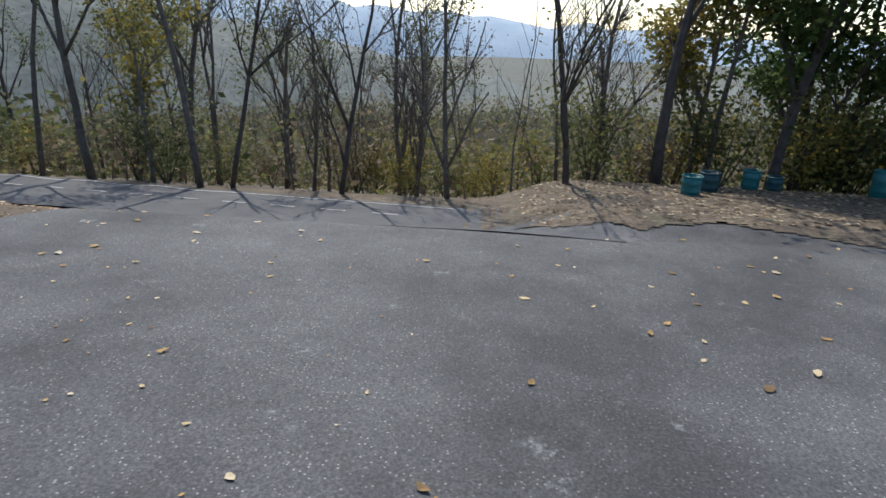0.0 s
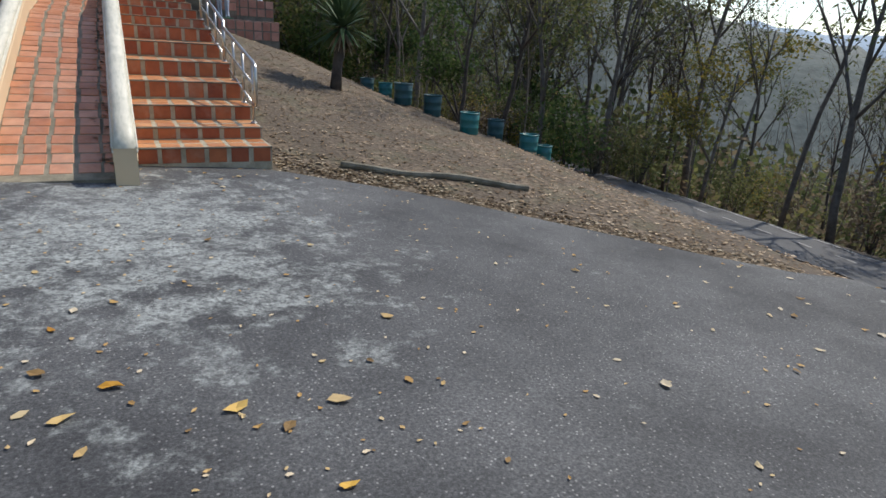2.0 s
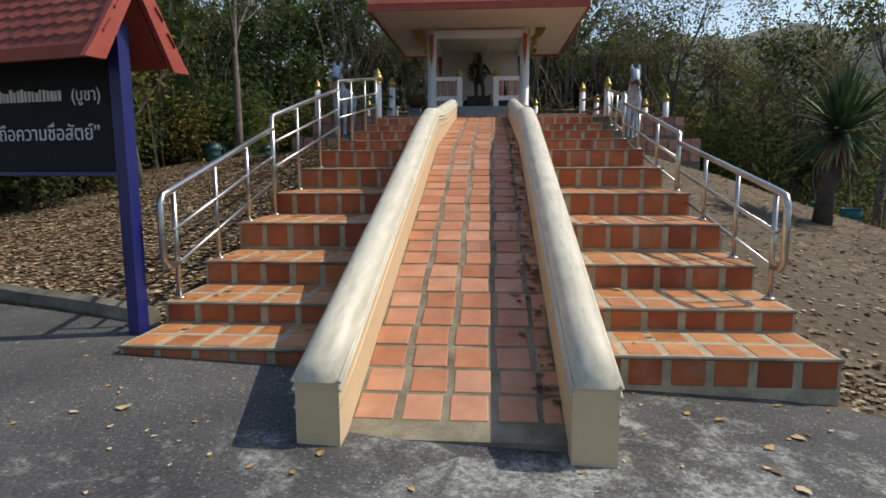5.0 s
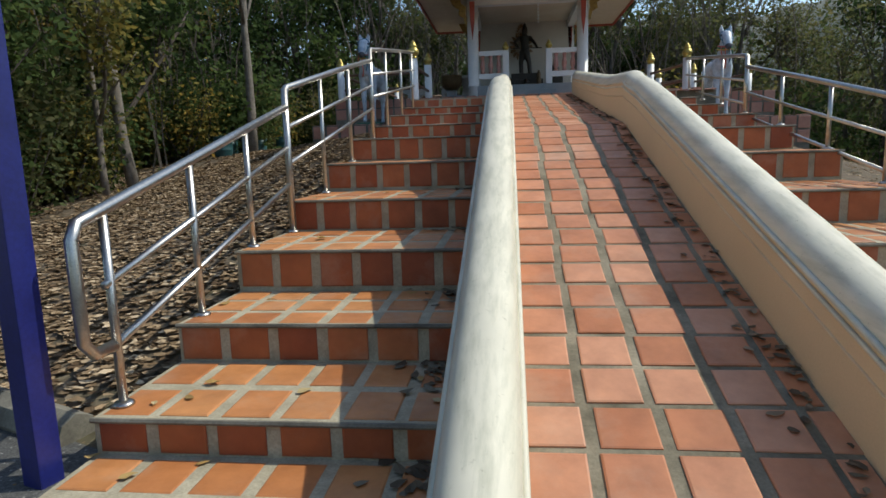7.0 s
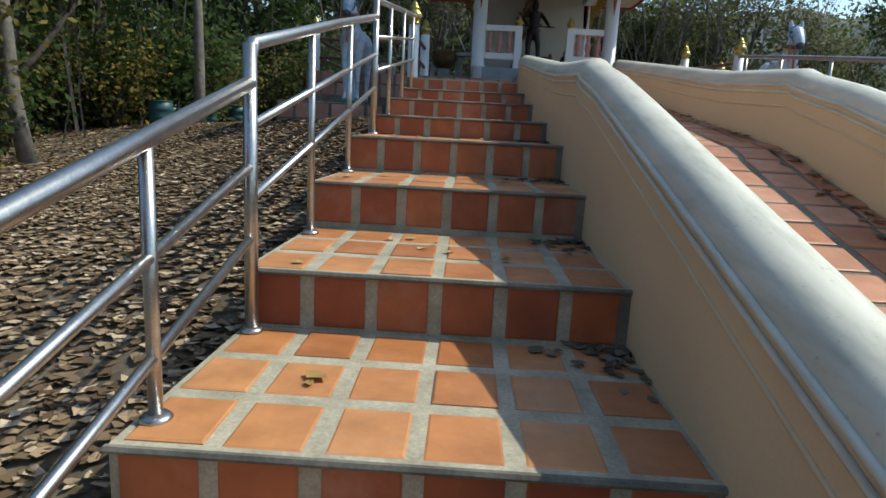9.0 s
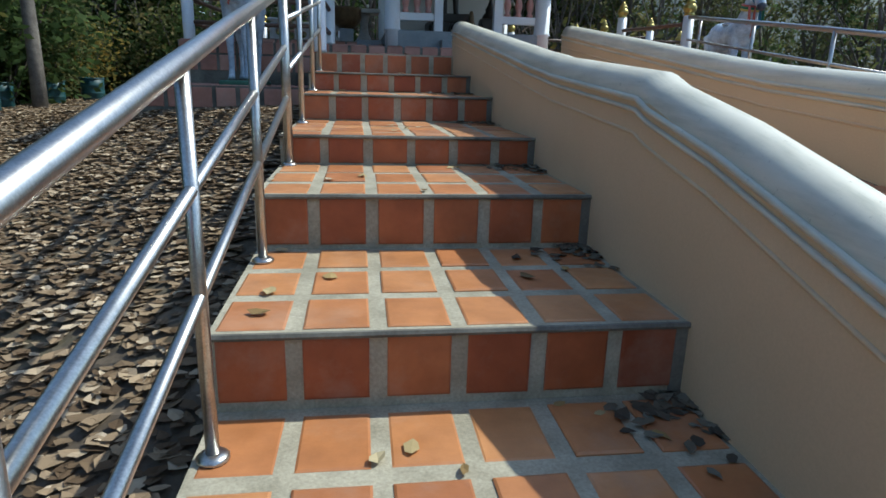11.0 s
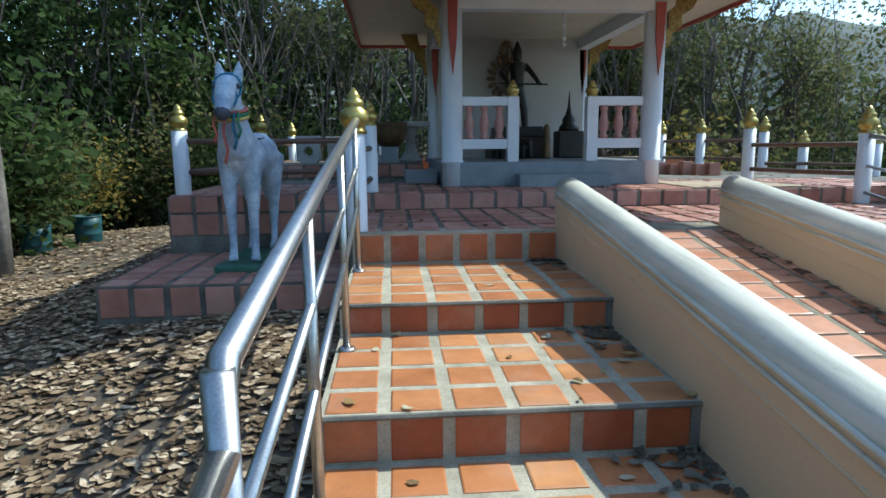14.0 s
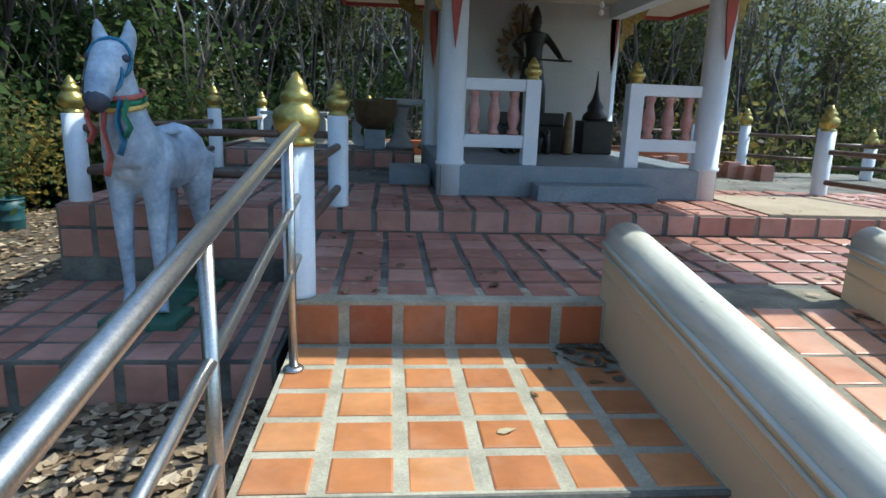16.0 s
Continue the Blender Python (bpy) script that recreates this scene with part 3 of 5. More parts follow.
# ---- steel handrails ----
def handrail(xs, starts, label):
    """Three stepped lengths of steel rail on posts; xs: rail line as (y, x); starts: y, foot and top heights."""
    h = thing("handrail", label, "railing", "rails of the stairs")
    X = lambda y: along(y, xs)
    for n, (ya, yb, za, zb, posts) in enumerate(starts):
        Z = lambda y: za + (zb - za) * (y - ya) / (yb - ya)
        for k, name in enumerate(("top_rail", "middle_rail", "lower_rail")):
            bm = bmesh.new()
            off = -0.27 * k - (0.03 if k else 0)
            r = 0.026 if k == 0 else 0.017
            pts = [(X(ya), ya, Z(ya) + off), (X((ya + yb) / 2), (ya + yb) / 2, Z((ya + yb) / 2) + off), (X(yb), yb, Z(yb) + off)]
            if k == 0 and n == 0:
                pts = [(X(ya), ya + 0.02, Z(ya) - 0.56), (X(ya), ya - 0.10, Z(ya) - 0.56), (X(ya), ya - 0.155, Z(ya) - 0.50), (X(ya), ya - 0.155, Z(ya) - 0.09), (X(ya), ya - 0.12, Z(ya) - 0.03)] + pts[0:]
            if k == 0 and n > 0:
                pts = [(X(ya), ya, Z(ya) - 0.14), (X(ya), ya + 0.004, Z(ya) - 0.05), (X(ya), ya + 0.03, Z(ya) - 0.008)] + pts[1:]
            tube(bm, pts, r, 12)
            part(name, bm, STEEL, h, "", True)
        for q, (y, foot) in enumerate(posts):
            bm = bmesh.new()
            r = 0.026 if q == 0 and n > 0 else 0.019
            tube(bm, [(X(y), y, foot - 0.01), (X(y), y, Z(y) - 0.01)], r, 12)
            p = part("post", bm, STEEL, h, "", True)
            fl = lathe(bmesh.new(), [(0.045, 0), (0.045, 0.008), (0.036, 0.016), (r + 0.002, 0.02)], 14, (X(y), y, foot))
            part("flange", fl, STEEL, p, "", True)
    return h


def tread(y):
    return max([z for yy, z in STEPS if yy <= y] or [0.0])


def rail_rows(ground):
    g = ground
    return [(1.72, 3.95, 1.17, 1.74, [(1.76, g(1.76)), (2.48, g(2.48)), (3.2, g(3.2))]),
            (3.95, 6.95, 1.89, 2.50, [(3.95, g(3.95)), (4.85, g(4.85)), (5.85, g(5.85))]),
            (6.95, 10.46, 2.64, 3.13, [(6.95, g(6.95)), (7.9, g(7.9)), (9.1, g(9.1)), (10.25, g(10.25))])]


handrail([(1, -2.25), (11, -2.25)], rail_rows(tread), "polished stainless steel stair rail on posts")
right_rows = [(1.95, 4.4, 1.15, 1.58, [(1.98, tread(1.98)), (2.7, tread(2.7)), (3.5, tread(3.5))]),
              (4.4, 7.3, 1.70, 2.28, [(4.4, tread(4.4)), (5.3, tread(5.3)), (6.3, tread(6.3))]),
              (7.3, 12.0, 2.42, 3.02, [(7.3, tread(7.3)), (8.6, tread(8.6)), (10.1, tread(10.1)), (11.6, 2.3)])]
handrail([(1, 2.24), (7.5, 2.24), (12, 2.82)], right_rows, "polished stainless steel stair rail on posts")

# ---- shrine ----
def shrine():
    s = thing("shrine", "open white shrine with red-edged roof and pale interior", "shrine")
    part("plinth", boxed(-1.42, 1.07, 13.0, 16.2, U_Z, 2.775, bevel=0.012), PLINTH, s, "grey painted plinth")
    part("front_step", boxed(-0.62, 0.42, 12.72, 13.0, U_Z, 2.64, bevel=0.01), PLINTH, s, "low grey step")
    for x in (-1.33, 0.98):
        for y in (13.08, 15.9):
            c = part("column", lathe(bmesh.new(), [(0.115, 0), (0.115, 0.27), (0.13, 0.28), (0.13, 0.30), (0.118, 0.31), (0.118, 2.25)], 20, (x, y, U_Z - 0.01)), WHITE, s, "", True)
            d = 1 if x > 0 else -1
            brk = extruded(bmesh.new(), [(0.115, 4.02), (0.15, 4.06), (0.17, 4.2), (0.25, 4.27), (0.24, 4.38), (0.33, 4.46), (0.40, 4.65), (0.22, 4.65), (0.20, 4.5), (0.13, 4.42), (0.14, 4.28), (0.115, 4.2)], "y", y - 0.03, y + 0.03)
            for v in brk.verts:
                v.co.x = x + d * (0.115 + (v.co.x - 0.115) * 1.4)
            part("gilded_bracket", brk, GILT, c, "carved gilded eave bracket")
            part("hanging_ornament", moved(extruded(bmesh.new(), [(-0.055, 4.5), (0.055, 4.5), (0.045, 4.1), (0.0, 3.72), (-0.045, 4.1)], "y", y - 0.15, y - 0.128), x), FASCIA, c, "narrow red pendant ornament")
    part("back_wall", boxed(-1.3, 1.0, 15.75, 15.9, 2.775, 4.66), ROOM, s, "plain pale grey back wall")
    part("ceiling_panel", boxed(-1.3, 1.05, 13.0, 15.9, 4.58, 4.64), SOFFIT, s)
    part("beam", boxed(-1.3, 1.0, 12.98, 13.16, 4.42, 4.6, bevel=0.01), WHITE, s)
    for x in (-1.33, 0.98):
        part("beam", boxed(x - 0.08, x + 0.08, 13.2, 15.8, 4.42, 4.58), WHITE, s)
    # roof: cream soffit, red fascia, tiled hips
    x0, x1, y0, y1, z = -2.5, 2.2, 10.95, 16.9, 4.66
    part("soffit", boxed(x0, x1, y0, y1, z, z + 0.05), SOFFIT, s, "cream boarded eaves underside")
    for k, b in enumerate(((x0 - 0.03, x1 + 0.03, y0 - 0.04, y0, z - 0.05, z + 0.10), (x0 - 0.03, x1 + 0.03, y1, y1 + 0.04, z - 0.05, z + 0.10), (x0 - 0.04, x0, y0, y1, z - 0.05, z + 0.10), (x1, x1 + 0.04, y0, y1, z - 0.05, z + 0.10))):
        part("fascia", boxed(*b, bevel=0.006), FASCIA, s, "dark red eaves board")
    bm = bmesh.new()
    cx, cy = (x0 + x1) / 2, (y0 + y1) / 2
    prev = None
    for k in range(13):
        f, lift = k / 12, (0.03 if k % 2 else 0.0)
        zz = z + 0.1 + 1.9 * f ** 0.85 + lift
        hx, hy = (x1 - x0) / 2 * (1 - 0.86 * f) + 0.05, (y1 - y0) / 2 * (1 - 0.6 * f) + 0.05
        ring = [bm.verts.new((cx + a * hx, cy + b * hy, zz)) for a, b in ((-1, -1), (1, -1), (1, 1), (-1, 1))]
        if prev:
            for q in range(4):
                bm.faces.new((prev[q], prev[(q + 1) % 4], ring[(q + 1) % 4], ring[q]))
        prev = ring
    bm.faces.new(prev)
    part("roof", bm, ROOF, s, "red tiled hipped roof")
    return s


def moved(bm, dx, dy=0.0, dz=0.0):
    bmesh.ops.translate(bm, vec=(dx, dy, dz), verts=bm.verts)
    return bm


shrine()
FINIAL = [(0.082, 0.0), (0.085, 0.02), (0.072, 0.03), (0.070, 0.045), (0.098, 0.075), (0.105, 0.115), (0.095, 0.15), (0.068, 0.17), (0.064, 0.185), (0.072, 0.20), (0.066, 0.22), (0.045, 0.235), (0.048, 0.25), (0.03, 0.275), (0.006, 0.31)]


def gold_post(x, y, z, h, r=0.075, size=1.0, label="white round post with gilded lotus finial"):
    p = thing("finial_post", label, "post", "gilded posts of the terrace", at=(x, y, z))
    part("shaft", lathe(bmesh.new(), [(r * 1.02, 0), (r, 0.02), (r, h)], 18), WHITE, p, "", True)
    part("finial", lathe(bmesh.new(), [(a * size, h - 0.005 + b * size) for a, b in FINIAL], 20), GOLD, p, "gilded lotus-bud finial", True)
    return p


gold_post(-2.27, 10.62, P_Z, 0.72, 0.075, 1.05)
gold_post(-2.23, 12.32, U_Z, 0.66, 0.075, 0.85)
gold_post(-4.07, 12.32, U_Z - 0.02, 0.64, 0.075, 0.85)
gold_post(-3.84, 15.0, U_Z, 0.66, 0.075, 0.85)
gold_post(-3.84, 17.6, U_Z, 0.66, 0.075, 0.85)
gold_post(-2.2, 17.7, U_Z, 0.66, 0.075, 0.85)
gold_post(2.85, 12.08, P_Z, 0.72, 0.075, 0.92)
gold_post(2.5, 13.6, U_Z, 0.64, 0.075, 0.85)
gold_post(3.05, 17.4, U_Z, 0.64, 0.075, 0.85)
gold_post(3.35, 16.5, U_Z, 0.64, 0.075, 0.85)
gold_post(4.0, 15.7, U_Z, 0.64, 0.075, 0.85)
gold_post(4.55, 15.5, U_Z - 0.02, 0.42, 0.075, 0.85)
gold_post(4.8, 14.3, U_Z - 0.02, 0.46, 0.075, 0.85)
gold_post(1.6, 17.6, U_Z, 0.66, 0.075, 0.85)


def wooden_rail(a, b, z):
    w = thing("terrace_rail", "brown painted round rails between the terrace posts", "railing", "rails of the terrace")
    for dz in (0.22, 0.52):
        bm = bmesh.new()
        mid = ((a[0] + b[0]) / 2, (a[1] + b[1]) / 2, z + dz - 0.006)
        tube(bm, [(a[0], a[1], z + dz), mid, (b[0], b[1], z + dz)], 0.028, 10)
        part("rail", bm, WOOD, w, "", True)


for a, b, z in (((-2.27, 10.7), (-2.23, 12.25), 2.42), ((-2.3, 12.32), (-4.0, 12.32), U_Z), ((-4.06, 12.39), (-3.86, 14.93), U_Z), ((-3.84, 15.07), (-3.84, 17.5), U_Z), ((-3.78, 17.6), (-2.26, 17.7), U_Z),
                ((2.85, 12.15), (2.5, 13.52), 2.42), ((4.0, 15.63), (4.55, 15.43), U_Z - .08), ((4.55, 15.43), (4.8, 14.37), U_Z - .08), ((3.4, 16.44), (3.95, 15.76), U_Z), ((3.07, 17.33), (3.33, 16.57), U_Z), ((2.98, 17.42), (1.66, 17.6), U_Z)):
    wooden_rail(a, b, z)

BALUSTER = [(0.05, 0), (0.05, 0.03), (0.03, 0.05), (0.052, 0.12), (0.056, 0.17), (0.035, 0.26), (0.03, 0.30), (0.045, 0.32), (0.045, 0.36)]


def balustrade(x0, x1, post_x, y):
    b = thing("balustrade", "white low balustrade with pink turned balusters", "balustrade", "balustrades of the shrine")
    part("top_bar", boxed(x0, x1, y - 0.05, y + 0.05, 3.40, 3.50, bevel=0.008), WHITE, b)
    part("bottom_bar", boxed(x0, x1, y - 0.05, y + 0.05, 2.92, 3.03, bevel=0.008), WHITE, b)
    p = part("end_post", boxed(post_x - 0.065, post_x + 0.065, y - 0.065, y + 0.065, 2.775, 3.50, bevel=0.008), WHITE, b)
    part("finial", lathe(bmesh.new(), [(a * 0.72, c * 0.62) for a, c in FINIAL], 18, (post_x, y, 3.5)), GOLD, p, "gilded lotus-bud finial", True)
    for k in range(3):
        x = x0 + (x1 - x0) * (k + 0.5) / 3
        part("baluster", lathe(bmesh.new(), [(r, h * 1.03) for r, h in BALUSTER], 14, (x, y, 3.03)), PINK, b, "", True)


balustrade(-1.22, -0.70, -0.635, 13.1)
balustrade(0.34, 0.87, 0.28, 13.1)


def blobs(name, spec, mat, label, category, voxel=0.02):
    """One plain carved shape, grown together from tubes: (points, radii)."""
    bm = bmesh.new()
    for pts, radii in spec:
        tube(bm, pts, radii, 12)
    ob = part(name, bm, mat, None, "", True)
    r = ob.modifiers.new("remesh", "REMESH")
    r.mode, r.voxel_size, r.use_smooth_shade = "VOXEL", voxel, True
    sm = ob.modifiers.new("smooth", "SMOOTH")
    sm.iterations, sm.factor = 4, 0.5
    return tagged(ob, label, category)


# the idol and its altar, inside the shrine
cx = -0.17
blobs("idol_statue", [([(cx - .09, 15.2, 3.22), (cx - .1, 15.2, 3.5), (cx - .05, 15.2, 3.8)], [0.05, 0.06, 0.09]), ([(cx + .12, 15.15, 3.22), (cx + .1, 15.15, 3.5), (cx + .02, 15.2, 3.8)], [0.05, 0.06, 0.09]),
                      ([(cx, 15.2, 3.72), (cx, 15.2, 3.95), (cx, 15.2, 4.15)], [0.11, 0.10, 0.13]), ([(cx, 15.2, 4.15), (cx, 15.18, 4.25), (cx, 15.18, 4.33), (cx, 15.2, 4.46)], [0.05, 0.075, 0.065, 0.015]),
                      ([(cx + .12, 15.2, 4.12), (cx + .24, 15.12, 3.95), (cx + .30, 15.0, 3.82)], [0.045, 0.04, 0.03]), ([(cx - .12, 15.2, 4.12), (cx - .25, 15.15, 4.0), (cx - .16, 15.02, 3.86)], [0.045, 0.04, 0.03]),
                      ([(cx - .3, 14.98, 3.84), (cx + .42, 14.98, 3.82)], [0.018, 0.018])], DARK, "dark bronze standing figure before the altar wall", "statue", 0.018)
screen_bm = bmesh.new()
for k in range(15):
    a = math.pi * (1.1 * k / 14 - 0.55) * 1.6 + math.pi / 2
    u, w = math.cos(a), math.sin(a)
    tube(screen_bm, [(cx - .08 + 0.16 * u, 15.70, 3.98 + 0.19 * w), (cx - .08 + 0.26 * u, 15.69, 3.98 + 0.29 * w), (cx - .08 + 0.30 * u - .03 * w, 15.70, 3.98 + 0.36 * w)], [0.035, 0.04, 0.006], 6)
for k in range(11):
    a = math.pi * k / 10
    u, w = math.cos(a), math.sin(a)
    tube(screen_bm, [(cx - .06 + 0.08 * u, 15.70, 4.30 + 0.16 * w), (cx - .06 + 0.15 * u, 15.69, 4.30 + 0.25 * w)], [0.03, 0.012], 6)
tube(screen_bm, [(cx - .05, 15.72, 3.75), (cx - .05, 15.72, 4.1), (cx - .05, 15.72, 4.5)], [0.12, 0.15, 0.02], 10, (1, 0.16))
tagged(part("statue_backing", screen_bm, PLAQUE, None, "", True), "aged bronze flame-shaped backing behind the figure", "ornament")
altar = thing("altar", "black stepped altar with small offerings", "altar")
part("altar_base", boxed(cx - .42, cx + .42, 14.8, 15.5, 2.775, 3.08, bevel=0.015), DARK, altar)
part("altar_top", boxed(cx - .34, cx + .34, 14.9, 15.45, 3.08, 3.23, bevel=0.015), DARK, altar)
for x, s in ((cx - .36, 1.0), (cx + .02, 0.9)):
    blobs("elephant_statue", [([(x, 14.55, 2.95), (x, 14.75, 2.97)], [0.09 * s, 0.10 * s]), ([(x, 14.5, 3.0), (x, 14.42, 3.02)], [0.065 * s, 0.055 * s]), ([(x, 14.4, 3.0), (x, 14.36, 2.9), (x, 14.37, 2.82)], [0.03, 0.022, 0.016]),
                              ([(x - .05, 14.55, 2.95), (x - .05, 14.55, 2.775)], [0.035, 0.035]), ([(x + .05, 14.55, 2.95), (x + .05, 14.55, 2.775)], [0.035, 0.035]), ([(x - .05, 14.74, 2.95), (x - .05, 14.74, 2.775)], [0.035, 0.035]), ([(x + .05, 14.74, 2.95), (x + .05, 14.74, 2.775)], [0.035, 0.035])],
          DARK, "small black elephant figure at the altar", "statue", 0.015)
blobs("offering_figure", [([(0.14, 14.6, 2.775), (0.14, 14.6, 2.95), (0.14, 14.6, 3.15)], [0.07, 0.055, 0.05]), ([(0.14, 14.6, 3.16), (0.14, 14.6, 3.25)], [0.05, 0.03])], BROWN, "small reddish carved figure on the plinth", "statue", 0.014)
pag = thing("stupa_model", "small dark tiered stupa model with spire", "ornament")
part("stupa_base", boxed(0.36, 0.72, 14.75, 15.1, 2.775, 3.16, bevel=0.02), DARK, pag)
part("spire", lathe(bmesh.new(), [(0.15, 0), (0.14, 0.06), (0.09, 0.11), (0.10, 0.16), (0.05, 0.24), (0.02, 0.36), (0.004, 0.56)], 14, (0.54, 14.92, 3.16)), DARK, pag, "", True)
garland = thing("hanging_garland", "white beaded garland hanging from the ceiling", "garland")
for k in range(6):
    part("bead", lathe(bmesh.new(), [(0.004, -0.03), (0.022, -0.01), (0.022, 0.01), (0.004, 0.03)], 8, (0.08, 13.6, 4.5 - k * 0.07)), WHITE, garland, "", True)

# ---- horses ----
def horse(x, y, z, turn, label, size=1.0):
    spec = [([(0, 0.48, 0.98), (0, 0.35, 0.98), (0, 0.05, 0.93), (0, -0.28, 0.98), (0, -0.42, 1.0)], [0.13, 0.215, 0.20, 0.215, 0.12]),
            ([(0, -0.32, 1.02), (0, -0.42, 1.22), (0, -0.47, 1.42), (0, -0.49, 1.54)], [0.185, 0.135, 0.10, 0.085]),
            ([(0, -0.42, 1.57), (0, -0.52, 1.55), (0, -0.63, 1.45), (0, -0.71, 1.34), (0, -0.73, 1.29)], [0.085, 0.112, 0.088, 0.07, 0.052])]
    for sx in (-1, 1):
        spec += [([(sx * .10, -0.30, 0.95), (sx * .105, -0.31, 0.68), (sx * .10, -0.32, 0.45), (sx * .10, -0.31, 0.20), (sx * .10, -0.33, 0.08), (sx * .10, -0.35, 0.02)], [0.10, 0.068, 0.052, 0.036, 0.042, 0.055]),
                 ([(sx * .12, 0.36, 0.98), (sx * .12, 0.36, 0.72), (sx * .11, 0.44, 0.46), (sx * .11, 0.40, 0.20), (sx * .11, 0.38, 0.08), (sx * .11, 0.36, 0.02)], [0.14, 0.10, 0.052, 0.038, 0.042, 0.055]),
                 ([(sx * .065, -0.46, 1.60), (sx * .085, -0.46, 1.69), (sx * .085, -0.47, 1.78)], [0.045, 0.042, 0.01])]
    spec += [([(0, 0.50, 1.06), (0, 0.58, 0.95), (0, 0.58, 0.70), (0, 0.55, 0.50)], [0.035, 0.05, 0.045, 0.012])]
    m = pose(x, y, z + 0.06 * size, 0, 0, turn) @ Matrix.Diagonal((size, size, size, 1))
    h = blobs("horse_statue", spec, HORSE, label, "statue", 0.022)
    h.matrix_basis = m
    base = thing("display_plinth", "green painted moulded base under the horse", "plinth", "bases of the horses", at=(x, y, z), turn=turn)
    base.scale = (size, size, size)
    for yy in (-0.33, 0.38):
        part("base_slab", boxed(-.24, .24, yy - .16, yy + .18, -0.005, 0.065, bevel=0.02), GREEN, base)
    part("base_slab", boxed(-.13, .13, -0.17, 0.22, -0.005, 0.045, bevel=0.015), GREEN, base)
    tack = thing("horse_tack", "dark painted mane, muzzle, eyes and bridle of the statue", "tack")
    tack.matrix_basis = m
    bm = bmesh.new()
    tube(bm, [(0, -0.39, 1.66), (0, -0.36, 1.50), (0, -0.30, 1.32), (0, -0.20, 1.18)], [0.025, 0.035, 0.04, 0.02], 8)
    part("mane", bm, HORSE_DARK, tack, "", True)
    bm = bmesh.new()
    tube(bm, [(0, -0.68, 1.37), (0, -0.725, 1.32), (0, -0.745, 1.27)], [0.05, 0.07, 0.035], 10)
    part("muzzle", bm, HORSE_DARK, tack, "", True)
    for sx in (-1, 1):
        part("eye", lathe(bmesh.new(), [(0.005, -0.022), (0.024, -0.01), (0.024, 0.01), (0.005, 0.022)], 10, (sx * 0.098, -0.565, 1.55)), HORSE_DARK, tack, "", True)
    for yy, zz, r in ((-0.62, 1.45, 0.098), (-0.545, 1.54, 0.12)):
        ring = bmesh.new()
        pts = [(r * math.cos(a), yy + 0.03 * math.sin(a), zz + r * math.sin(a)) for a in (2 * math.pi * k / 16 for k in range(17))]
        tube(ring, pts, 0.010, 6)
        part("bridle_strap", ring, RIBBON_BLUE, tack, "", True)
    sad = bmesh.new()
    lathe(sad, [(0.10, 0.0), (0.15, 0.012), (0.15, 0.03), (0.10, 0.05)], 16, (0, 0.02, 1.115))
    part("saddle", sad, HORSE, tack, "pale painted saddle", True)
    rib = thing("ribbon_garland", "coloured cloth ribbons tied round the statue's neck", "ribbon", "ribbons on the horses")
    rib.matrix_basis = m
    for k, mat in enumerate((RIBBON_RED, RIBBON_GREEN, RIBBON_YELLOW)):
        ring = bmesh.new()
        tube(ring, [((0.125 + .004 * k) * math.cos(a), -0.455 + (0.125 + .004 * k) * math.sin(a), 1.36 - 0.03 * k + 0.03 * math.sin(a)) for a in (2 * math.pi * q / 20 for q in range(21))], 0.016, 6)
        part("ribbon_band", ring, mat, rib, "", True)
    for dx, mat, ln in ((-0.02, RIBBON_RED, 0.42), (-0.10, RIBBON_RED, 0.24), (0.06, RIBBON_BLUE, 0.30), (0.10, RIBBON_GREEN, 0.2)):
        bm = bmesh.new()
        tube(bm, [(dx, -0.585, 1.33), (dx - .01, -0.62, 1.33 - ln * .4), (dx + .01, -0.60, 1.33 - ln * .75), (dx - .01, -0.62, 1.33 - ln)], [0.03, 0.035, 0.04, 0.045], 8, (1, 0.2))
        part("ribbon_tail", bm, mat, rib, "", True)


horse(-3.26, 11.62, 1.93, -2, "pale dappled blue-grey horse statue standing on its pad", 0.93)
horse(3.32, 11.72, 1.84, -4, "pale dappled blue-grey horse statue with green ribbons", 0.9)

# ---- stone seats left of the shrine ----
D_Z = 2.71
PEDESTAL = [(0.19, 0), (0.19, 0.05), (0.15, 0.08), (0.09, 0.20), (0.075, 0.36), (0.10, 0.50), (0.14, 0.56)]
tab = thing("stone_table", "pale concrete table on flared pedestals", "table", at=(-1.72, 16.1, D_Z))
for x in (0.0, 0.42):
    part("pedestal", lathe(bmesh.new(), PEDESTAL, 16, (x, 0, 0)), STONE, tab, "", True)
part("tabletop", boxed(-.22, .62, -.28, .28, 0.56, 0.64, bevel=0.02), STONE, tab)


